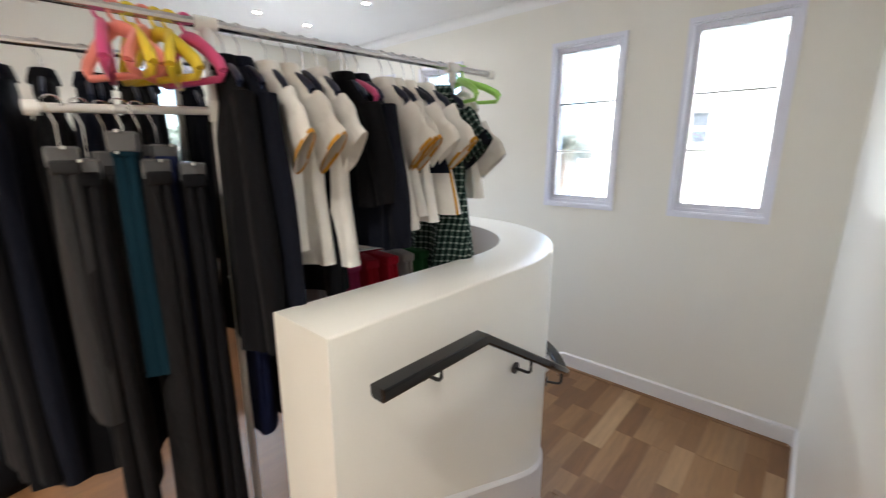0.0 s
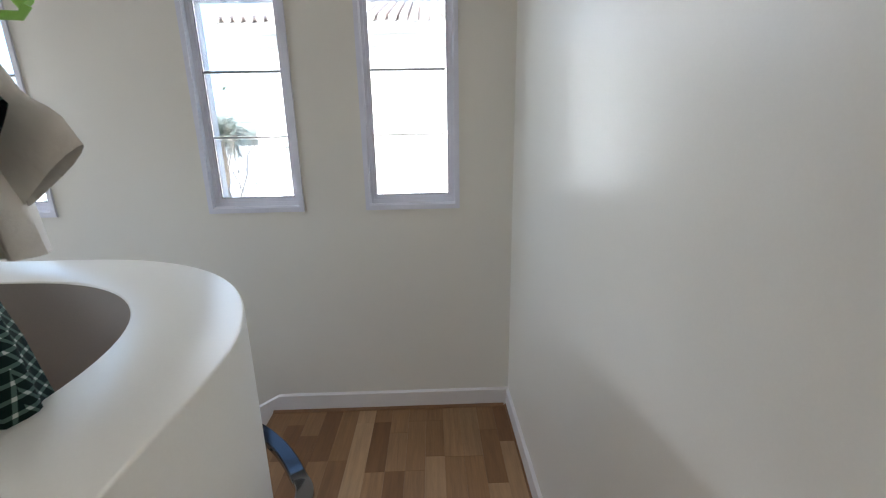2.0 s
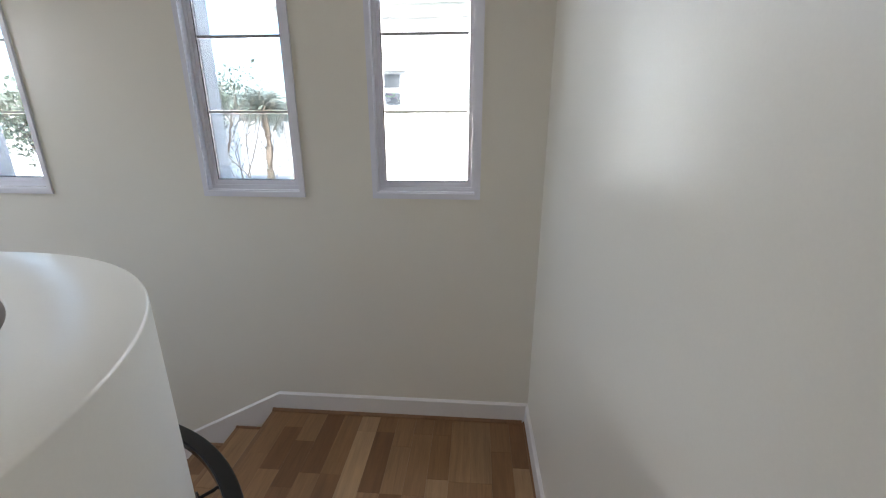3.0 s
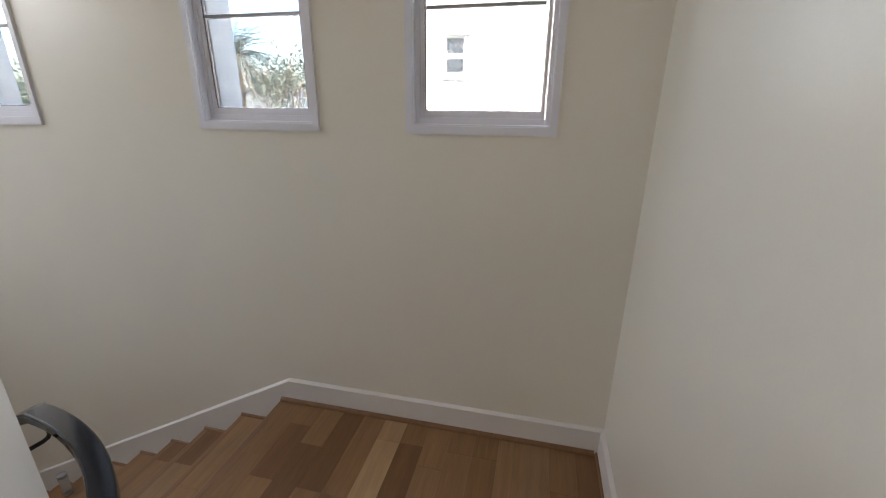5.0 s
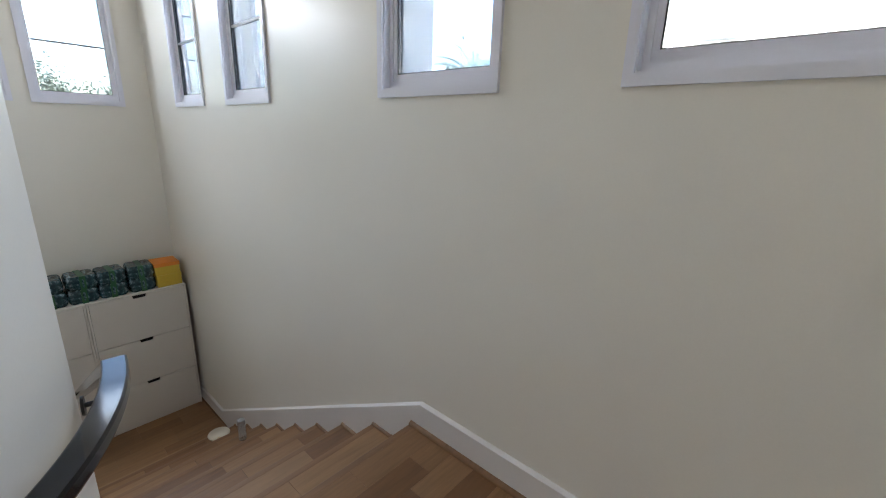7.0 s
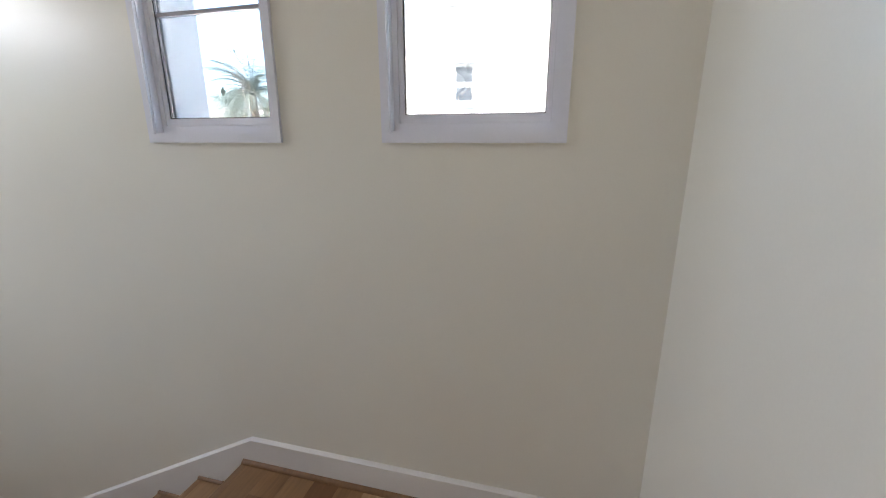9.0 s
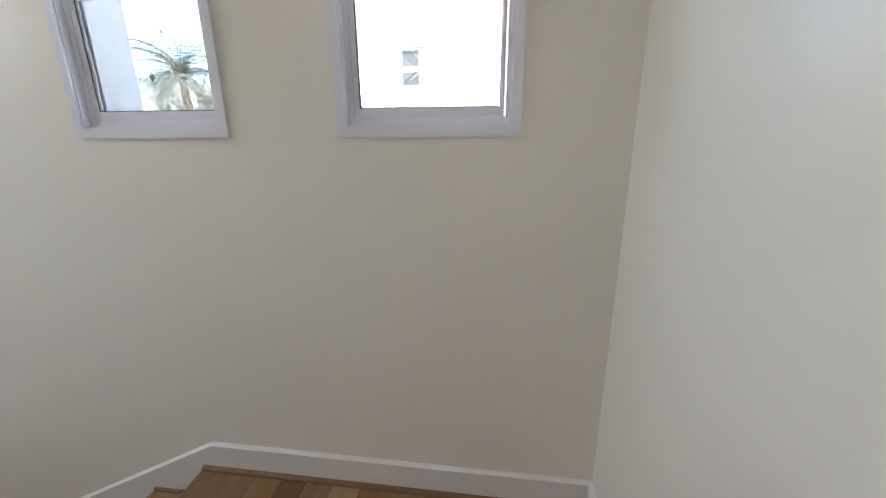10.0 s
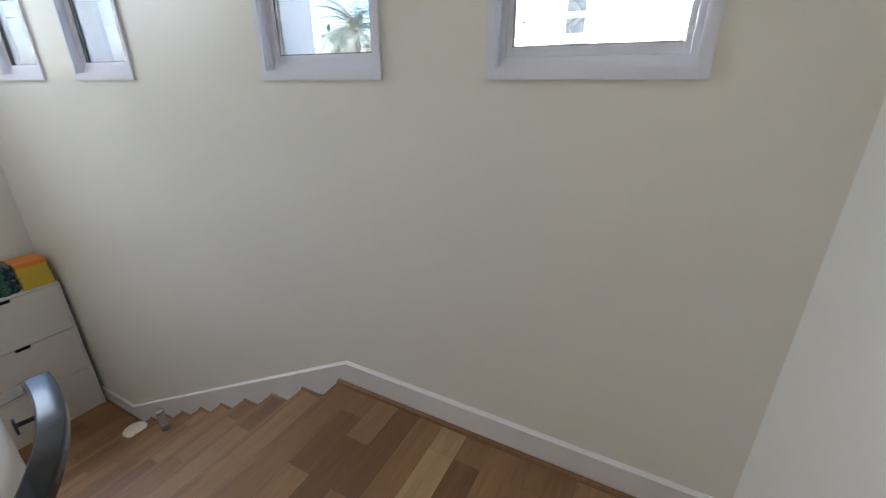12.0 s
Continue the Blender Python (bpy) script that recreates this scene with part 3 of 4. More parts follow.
villa("neighbour_villa", -4.5, 7.5, 7.0, 15.0, 4.25, [(-2.22, 2.28, 0.44, 0.72), (3.6, 2.1, 0.9, 1.2)], "sunlit white rendered villa with a terracotta tile roof")
villa("far_villa", -30.0, -19.0, 22.0, 30.0, 2.1, [(-26.0, -0.2, 1.2, 1.4), (-22.5, -0.2, 1.2, 1.4)], "low white villa seen between the trees")
villa("western_villa", -40.0, -33.0, 5.6, 12.0, 1.4, [(-37.0, -0.6, 1.2, 1.2)], "distant white house below the trees")
# garden wall
bm = boxed(-32, -6.5, 12.0, 12.25, GROUND_Z, GROUND_Z + 2.6, bevel=0.02, seg=1)
tagged(part("garden_wall", bm, STUCCO), "white rendered garden wall in full sun", "wall", kind="structure")


def palm(x, y, top, r, seed):
    rg = random.Random(seed)
    t = thing("palm_tree", Matrix.Translation((x, y, GROUND_Z)), "date palm with feathery grey green fronds", "palm tree", "palms outside")
    h = top - GROUND_Z
    bm = bmesh.new()
    tube(bm, [(0.05 * math.sin(k), 0.04 * math.cos(k * 1.7), h * k / 10) for k in range(11)], 0.22, 10, r2=0.15)
    part("trunk", bm, BARK, t, smooth=60)
    bm = bmesh.new()
    for k in range(64):
        az, el = rg.uniform(0, 2 * math.pi), rg.uniform(-0.3, 1.35)
        ln = r * rg.uniform(0.75, 1.1)
        pts, p, e = [], Vector((0, 0, h)), el
        for s in range(9):
            pts.append(p.copy())
            p = p + Vector((math.cos(az) * math.cos(e), math.sin(az) * math.cos(e), math.sin(e))) * (ln / 8)
            e -= 0.17
        tube(bm, pts, 0.018, 4, r2=0.006)
        sd = Vector((-math.sin(az), math.cos(az), 0))
        for s in range(1, 9):
            for q in (0.0, 0.33, 0.66):
                a = pts[s].lerp(pts[s - 1], q)
                for sg in (-1, 1):
                    ll = 0.52 * math.sin(math.pi * min(0.95, (s - q) / 9 + 0.1)) * rg.uniform(0.8, 1.2)
                    d = (pts[s] - pts[s - 1]).normalized()
                    tip = a + (sd * sg * 0.8 + d * 0.6 + Vector((0, 0, -0.25 + rg.uniform(-0.2, 0.2)))) * ll
                    b = [bm.verts.new(v) for v in (a - d * 0.016, a + d * 0.016, tip)]
                    bm.faces.new(b)
    part("crown", bm, PALM, t)


palm(-12.3, 13.6, 3.45, 2.3, 3)
palm(-16.5, 17.5, 3.0, 2.0, 5)
palm(-10.2, 17.0, 2.4, 1.7, 8)


def leafy(name, x, y, h, r, n, seed, label, bare=False):
    """A tree or shrub: a forked trunk, limbs and a loose crown of small leaves."""
    rg = random.Random(seed)
    t = thing(name, Matrix.Translation((x, y, GROUND_Z)), label, "shrub" if bare else "tree", "trees outside" if not bare else "")
    wood_bm, leaf_bm = bmesh.new(), bmesh.new()
    tips = []

    def grow(p, d, ln, rad, depth):
        pts = [p]
        for k in range(4):
            d = (d + Vector((rg.uniform(-0.2, 0.2), rg.uniform(-0.2, 0.2), rg.uniform(-0.05, 0.14)))).normalized()
            pts.append(pts[-1] + d * ln / 4)
        tube(wood_bm, pts, rad, 6, r2=rad * 0.55)
        tips.extend(pts[2:])
        if depth:
            for k in range(3):
                a = rg.uniform(0, 2 * math.pi)
                nd = (d + Vector((math.cos(a), math.sin(a), 0.25)) * rg.uniform(0.45, 0.85)).normalized()
                grow(pts[-1 - (k % 2)], nd, ln * rg.uniform(0.55, 0.75), rad * 0.5, depth - 1)

    for k in range(4 if bare else 1):
        grow(Vector((rg.uniform(-0.2, 0.2), rg.uniform(-0.2, 0.2), 0)) if bare else Vector((0, 0, 0)),
             Vector((rg.uniform(-0.25, 0.25), rg.uniform(-0.25, 0.25), 1)), h * 0.5, 0.035 if bare else 0.14, 3)
    for k in range(n):
        p = rg.choice(tips) + Vector((rg.gauss(0, 1), rg.gauss(0, 1), rg.gauss(0, 0.8))) * (r * 0.12 if bare else r * 0.28)
        s = rg.uniform(0.03, 0.06) if bare else rg.uniform(0.09, 0.17)
        a = Vector((rg.gauss(0, 1), rg.gauss(0, 1), rg.gauss(0, 1))).normalized()
        b = a.orthogonal().normalized()
        leaf_bm.faces.new([leaf_bm.verts.new(v) for v in (p - a * s, p + b * s * 0.45, p + a * s, p - b * s * 0.45)])
    part("trunk", wood_bm, BARK, t, smooth=60)
    part("crown", leaf_bm, LEAF, t)


leafy("shrub", -3.9, 4.2, 5.3, 1.0, 150, 11, "thin branched shrub with sparse leaves beside the house", True)
for k, (x, y, h) in enumerate(((-34, 4, 5.6), (-38, 7.5, 6.2), (-33, 0.8, 5.2), (-42, 3, 6.6), (-36, -2.5, 5.4), (-24, 19, 5.8), (-17, 24, 6.6), (-29, 17, 5.8))):
    leafy("tree", x, y, h, 2.4, 1500 if y > 10 else 4200, 20 + k, "leafy green tree in the distance")

# ---------------------------------------------------------------- clothes rack on the upper floor
BX0, BY0, BX1, BY1, BZ = -1.405, -1.87, -1.640, -3.42, 2.412
YAW = -math.degrees(math.atan2(BX0 - BX1, BY0 - BY1))     # turn of the rack's cross direction
CHROME = vary(mat("chrome_tube", (0.62, 0.62, 0.63), 0.22, 1.0), 10, 0.05, 150, 0.02)
PLASTW = vary(mat("white_plastic", (0.74, 0.73, 0.70), 0.45), 8, 0.03, 100, 0.03)
POSTM = vary(mat("grey_white_post", (0.60, 0.59, 0.57), 0.4), 8, 0.04, 100, 0.03)


def on_bar(y, off=0.0, dz=0.0, turn=0.0):
    """The pose at the bar where it passes y; off metres across it, towards the stairs."""
    k = (y - BY0) / (BY1 - BY0)
    return Matrix.Translation((BX0 + (BX1 - BX0) * k, y - 0.032, BZ + dz)) @ pose(0, 0, 0, 0, 0, YAW) @ Matrix.Translation((off, 0, 0)) @ pose(0, 0, 0, 0, 0, turn)


BARLEN = math.hypot(BX1 - BX0, BY1 - BY0)
rack = thing("clothes_rack", on_bar(-2.6) @ Matrix.Translation((0, 0, UP - BZ)), "double chrome clothes rack with white posts, crowded with clothes", "clothes rack")
H_BAR = BZ - UP
def along(y):
    return (y + 2.6) / math.cos(radians(YAW))
for off, name in ((0.0, "front_bar"), (-0.63, "back_bar")):
    bm = bmesh.new()
    tube(bm, [(off, along(BY0), H_BAR), (off, along(BY1 - (0.3 if off else 0)), H_BAR)], 0.014, 14)
    bar_ob = part(name, bm, CHROME, rack, smooth=40)
    for y in (BY0, BY1):
        bm = bmesh.new()
        s = 1 if y == BY0 else -1
        y = y - (0.3 if off and s < 0 else 0)
        tube(bm, [(off, along(y) - s * 0.012, H_BAR), (off, along(y) + s * 0.016, H_BAR), (off, along(y) + s * 0.022, H_BAR)], 0.020, 14)
        part("end_cap", bm, PLASTW, bar_ob, smooth=40)
    for y in (-2.10, -3.05):
        bm = bmesh.new()
        tube(bm, [(off, along(y), 0.06), (off, along(y), H_BAR - 0.016)], 0.0125, 12)
        post = part("post", bm, POSTM, rack, smooth=40)
        bm = bmesh.new()
        tube(bm, [(off, along(y) - 0.03, H_BAR), (off, along(y) + 0.03, H_BAR)], 0.021, 14)
        tube(bm, [(off, along(y), H_BAR - 0.06), (off, along(y), H_BAR - 0.012)], 0.018, 12)
        part("connector", bm, PLASTW, post, smooth=40)
for y in (-2.10, -3.05):
    bm = bmesh.new()
    tube(bm, [(0.06, along(y), 0.045), (-0.69, along(y), 0.045)], 0.014, 10)
    part("foot", bm, POSTM, rack, smooth=40)
    for off in (0.02, -0.65):
        part("castor", lathe([(0.0001, 0.0), (0.022, 0.0), (0.025, 0.008), (0.022, 0.031), (0.0001, 0.031)], 14), PLASTW, rack, smooth=40).location = (off, along(y), 0)
    bm = bmesh.new()
    tube(bm, [(0.0, along(y), H_BAR - 0.78), (-0.63, along(y), H_BAR - 0.78)], 0.010, 10)
    part("cross_bar", bm, POSTM, rack, smooth=40)
for off in (-0.10, -0.52):
    bm = bmesh.new()
    tube(bm, [(off, along(-2.10), H_BAR - 0.78), (off, along(-3.05), H_BAR - 0.78)], 0.009, 10)
    part("lower_bar", bm, CHROME, rack, smooth=40)

# short lower bar that sticks out past the near post
bm = bmesh.new()
tube(bm, [(0.0, along(-3.065), H_BAR - 0.245), (0.0, along(-3.455), H_BAR - 0.262)], 0.012, 12)
short_bar = part("short_bar", bm, POSTM, rack, smooth=40)
bm = bmesh.new()
tube(bm, [(0.0, along(-3.440), H_BAR - 0.262), (0.0, along(-3.470), H_BAR - 0.263)], 0.019, 12)
part("end_cap", bm, PLASTW, short_bar, smooth=40)
bm = bmesh.new()
tube(bm, [(0.0, along(-3.05), H_BAR - 0.275), (0.0, along(-3.05), H_BAR - 0.215)], 0.018, 12)
part("connector", bm, PLASTW, short_bar, smooth=40)

# ---------------------------------------------------------------- garments
def loft(bm, loops, closed=True, caps=(False, False)):
    """Skins a row of loops of points and lays UVs in metres over them."""
    uv = bm.loops.layers.uv.verify()
    vs = [[bm.verts.new(p) for p in lp] for lp in loops]
    n = len(loops[0])
    us = []
    for lp in loops:
        u, row = 0.0, [0.0]
        for k in range(n):
            u += (Vector(lp[(k + 1) % n]) - Vector(lp[k])).length
            row.append(u)
        us.append([q - row[3 * n // 4] for q in row])
    v = 0.0
    for i in range(len(loops) - 1):
        dv = sum((Vector(loops[i + 1][k]) - Vector(loops[i][k])).length for k in range(n)) / n
        for k in range(n if closed else n - 1):
            f = bm.faces.new((vs[i][k], vs[i][(k + 1) % n], vs[i + 1][(k + 1) % n], vs[i + 1][k]))
            for lo, (uu, vv) in zip(f.loops, ((us[i][k], v), (us[i][k + 1], v), (us[i + 1][k + 1], v + dv), (us[i + 1][k], v + dv))):
                lo[uv].uv = (uu, vv)
        v += dv
    for flag, lp in zip(caps, (vs[0], vs[-1])):
        if flag:
            bm.faces.new(lp)
    return bm


def body_loops(stations, rg, folds=6, amp=0.25, n=40, lean=0.0):
    """Flattened rings: stations are (z, half width, half depth); folds deepen towards the hem."""
    ph = [rg.uniform(0, 6.28) for _ in range(3)]
    z0, z1 = stations[0][0], stations[-1][0]
    out = []
    for z, w, d in stations:
        t = (z - z0) / (z1 - z0)
        lp = []
        for k in range(n):
            a = 2 * math.pi * k / n
            c, s = math.cos(a), math.sin(a)
            x = w * math.copysign(abs(c) ** 0.85, c)
            wav = 1 + amp * t * (math.sin(folds * a + ph[0]) + 0.5 * math.sin(2 * folds * a + ph[1] + 2 * t))
            y = d * math.copysign(abs(s) ** 0.7, s) * wav + 0.012 * t * math.sin(5 * x / 0.2 + ph[2] + 1.5 * t) + lean * t
            x += 0.006 * t * math.sin(3 * a + ph[1])
            lp.append((x, y, z))
        out.append(lp)
    return out


def fine(stations, m=3):
    """More rings between the given ones."""
    out = []
    for a, b in zip(stations, stations[1:]):
        for k in range(m):
            f = k / m
            out.append(tuple(p + (q - p) * f for p, q in zip(a, b)))
    return out + [stations[-1]]


def sleeve_loops(p0, p1, r0, r1, rg, n=16, steps=7, bend=0.0, ruck=0.08):
    """A flattened tube from p0 to p1; r: (half across, half along the bar)."""
    p0, p1 = Vector(p0), Vector(p1)
    d = (p1 - p0).normalized()
    nrm = Vector((0, 1, 0))
    up = nrm.cross(d).normalized()
    ph = rg.uniform(0, 6.28)
    out = []
    for i in range(steps + 1):
        t = i / steps
        c = p0.lerp(p1, t) + up * bend * math.sin(math.pi * t)
        a_, b_ = r0[0] + (r1[0] - r0[0]) * t, r0[1] + (r1[1] - r0[1]) * t
        w = 1 + ruck * math.sin(9 * t + ph)
        out.append([tuple(c + up * (a_ * w * math.cos(q)) + nrm * (b_ * w * math.sin(q) * (1 + 0.15 * math.sin(3 * q + ph)))) for q in (2 * math.pi * k / n for k in range(n))])
    return out


def hanger(m, material, label, span=0.19, drop=0.075, thick=0.007, category="hanger", neck=0.105):
    """A plastic hanger: wire hook, sloping shoulders and a lower rod."""
    h = thing("clothes_hanger", m, label, category, "hangers on the rack")
    bm = bmesh.new()
    pts = [(0, 0.018 * math.cos(a), 0.018 * math.sin(a)) for a in (radians(d) for d in range(-20, 201, 20))]
    pts = pts + [(0, -0.013, -0.022), (0, -0.004, -0.036), (0, 0, -0.048), (0, 0, -neck)]
    tube(bm, pts, 0.0022 if neck > 0.08 else 0.0045, 8)
    part("hook", bm, CHROME if neck > 0.08 else material, h, smooth=50)
    bm = bmesh.new()
    tip = -neck - drop
    sh = [(-span, 0, tip), (-span * 0.93, 0, tip + drop * 0.22), (-span * 0.6, 0, tip + drop * 0.60), (-0.045, 0, -neck - 0.012), (-0.018, 0, -neck - 0.001),
          (0, 0, -neck + 0.003), (0.018, 0, -neck - 0.001), (0.045, 0, -neck - 0.012), (span * 0.6, 0, tip + drop * 0.60), (span * 0.93, 0, tip + drop * 0.22), (span, 0, tip)]
    tube(bm, sh, thick, 10, flat=1.5)
    part("frame", bm, material, h, smooth=50)
    bm = bmesh.new()
    tube(bm, [(-span, 0, tip), (-span + 0.012, 0, tip - 0.018), (span - 0.012, 0, tip - 0.018), (span, 0, tip)], thick * 0.8, 8)
    part("rod", bm, material, h, smooth=50)
    return h


def upper_garment(name, y, main, cuff, label, seed, hw=0.172, length=0.56, sleeve="short", hem_w=0.21, depth=0.030, collar=None, skirt=0.0, turn=0.0, off=0.0, stripe=None, category="shirt", drop=0.0, crest=None, bottom=None):
    """A shirt, jacket or dress on its hanger, hanging across the bar."""
    rg = random.Random(seed)
    m = on_bar(y, off, -drop, turn)
    t = thing(name, m, label, category)
    z0 = -0.108
    length -= 0.055
    st = [(z0, 0.060, 0.030), (z0 - 0.016, 0.085, 0.034), (z0 - 0.05, hw * 0.66, 0.034), (z0 - 0.105, hw * 0.98, 0.030), (z0 - 0.22, hw * 0.96, depth + 0.012), (z0 - length * 0.6, hw * 0.93, depth + 0.018), (z0 - length, hem_w, depth + 0.020)]
    if skirt:
        st[-1] = (z0 - length, hem_w * 0.82, depth + 0.01)
        st += [(z0 - length - skirt * 0.5, hem_w * 0.90, depth + 0.04), (z0 - length - skirt, hem_w * 0.95, depth + 0.055)]
    body = body_loops(fine(st, 4), rg, 7 if skirt else 5, 0.34 if skirt else 0.36)
    part("body", loft(bmesh.new(), body), main, t, smooth=70)
    for s in (1, -1):
        if sleeve == "short":
            a, b = (s * (hw - 0.045), 0, z0 - 0.120), (s * (hw + 0.066), 0.008 * s, z0 - 0.262)
            lp = sleeve_loops(a, b, (0.080, 0.030), (0.098, 0.019), rg)
            c0, c1, cl = 0.86, 1.0, 0.016
        elif sleeve == "long":
            a, b = (s * (hw - 0.02), 0, z0 - 0.105), (s * (hw + 0.045), 0.02, z0 - length * 0.98)
            lp = sleeve_loops(a, b, (0.062, 0.032), (0.052, 0.036), rg, steps=12, bend=-0.02 * s, ruck=0.07)
        else:
            continue
        sv = part("sleeve", loft(bmesh.new(), lp), main, t, smooth=70)
        if cuff is not None:
            d = (Vector(b) - Vector(a)).normalized()
            r1 = (0.0990, 0.0200) if sleeve == "short" else (0.054, 0.038)
            w = 0.010 if sleeve == "short" and cuff is not NAVY else 0.045
            lp2 = sleeve_loops(Vector(b) - d * w, Vector(b) + d * 0.004, r1, r1, rg, steps=2, ruck=0.0)
            part("cuff", loft(bmesh.new(), lp2), cuff, sv, smooth=70)
    if collar is not None:
        lp = [[(0.058 * math.cos(q) * k, 0.034 * math.sin(q) * k, z0 - 0.012 + dz) for q in (2 * math.pi * i / 18 for i in range(18))] for k, dz in ((1.0, 0.0), (0.92, 0.034), (1.02, 0.036), (1.30, 0.004), (1.36, -0.012))]
        part("collar", loft(bmesh.new(), lp), collar, t, smooth=60)
    if stripe is not None:
        bm = bmesh.new()
        edge = [(max(p[0] for p in lp0), lp0[0][1], lp0[0][2]) for lp0 in body if lp0[0][2] < z0 - 0.26]
        tube(bm, [(x + 0.001, yy, z) for x, yy, z in edge], 0.006, 6)
        part("side_stripe", bm, stripe, t, smooth=60)
    if crest is not None:
        for k, (w, h, zz) in enumerate(((0.028, 0.030, -0.20), (0.040, 0.026, -0.235), (0.020, 0.022, -0.168))):
            bm = boxed(hw * 0.62 - w / 2, hw * 0.62 + w / 2, -depth - 0.022, -depth - 0.016, z0 + zz, z0 + zz + h, bevel=0.004, seg=1)
            part("badge", bm, crest, t)
    return t


def trousers(name, y, main, label, seed, length=0.95, hw=0.10, drop=0.26, off=0.0, turn=0.0, clip=True, category="trousers", dx=0.0, bar=0.0):
    """Trousers folded along the crease, hung by the waist."""
    rg = random.Random(seed)
    m = on_bar(y, off + dx, bar - drop, turn)
    t = thing(name, m, label, category)
    st = [(0.0, hw * 0.82, 0.016), (-0.03, hw * 0.86, 0.018), (-0.25, hw * 1.05, 0.024), (-length * 0.6, hw * 0.9, 0.026), (-length, hw * 0.82, 0.028)]
    for s in (-1, 1):
        lp = body_loops(fine(st, 3), rg, 3, 0.12, 24)
        lp = [[(x, yy + s * 0.013, z) for x, yy, z in l2] for l2 in lp]
        part("leg", loft(bmesh.new(), lp, caps=(True, True)), main, t, smooth=70)
    bm = boxed(-hw * 0.88, hw * 0.88, -0.030, 0.030, -0.035, 0.002, bevel=0.008, seg=2)
    part("waistband", bm, main, t, smooth=50)
    if clip:
        h = thing("trouser_hanger", on_bar(y, off + dx, bar, turn), "chrome trouser hanger with grey clips", "hanger", "hangers on the rack")
        bm = bmesh.new()
        pts = [(0, 0.018 * math.cos(a), 0.018 * math.sin(a)) for a in (radians(d) for d in range(-20, 201, 20))] + [(0, -0.010, -0.022), (0, 0, -0.05), (0, 0, -drop + 0.032)]
        tube(bm, pts, 0.0022, 6)
        part("hook", bm, CHROME, h, smooth=50)
        bm = bmesh.new()
        tube(bm, [(-0.15, 0, -drop + 0.03), (0.15, 0, -drop + 0.03)], 0.0045, 8)
        part("rod", bm, CHROME, h, smooth=50)
        for s in (-1, 1):
            part("clip", boxed(s * hw * 0.7 - 0.012, s * hw * 0.7 + 0.012, -0.033, 0.033, -drop - 0.020, -drop + 0.034, bevel=0.005, seg=1), PLASTG, h)
    return t


PLASTG = mat("grey_plastic", (0.07, 0.07, 0.073), 0.4)
LIME = mat("lime_plastic", (0.36, 0.68, 0.14), 0.35)
PLNAVY = mat("navy_plastic", (0.012, 0.018, 0.045), 0.35)
PINKP = mat("pink_plastic", (0.62, 0.08, 0.22), 0.35)
YELP = mat("yellow_plastic", (0.78, 0.58, 0.04), 0.35)
ORAP = mat("coral_plastic", (0.80, 0.25, 0.20), 0.35)
WHITE = cloth("white_cotton", (0.80, 0.775, 0.735))
WHITE2 = cloth("off_white_cotton", (0.72, 0.69, 0.645))
NAVY = cloth("navy_wool", (0.0065, 0.0078, 0.014))
BLACK = cloth("black_cloth", (0.006, 0.006, 0.0075))
MUST = cloth("mustard_trim", (0.60, 0.30, 0.04))
GOLD = cloth("gold_thread", (0.32, 0.20, 0.07))
RED = cloth("red_cloth", (0.36, 0.012, 0.030))
PINK = cloth("dark_pink_cloth", (0.36, 0.035, 0.12))
GREEN = cloth("green_cloth", (0.02, 0.10, 0.035))
GREYC = cloth("grey_cloth", (0.30, 0.29, 0.29))
LGREY = cloth("light_grey_cloth", (0.42, 0.41, 0.42))
CHAR = cloth("charcoal_cloth", (0.0085, 0.008, 0.009))
DGREY = cloth("dark_grey_cloth", (0.024, 0.023, 0.024))
TEAL = cloth("teal_cloth", (0.004, 0.019, 0.031))
YELC = cloth("yellow_cloth", (0.42, 0.30, 0.03))
DENIM = cloth("dark_blue_cloth", (0.010, 0.014, 0.045))
TARTAN = cloth("green_tartan", (0.070, 0.115, 0.098), check=((0.42, 0.46, 0.43), (0.007, 0.017, 0.016), 0.027))

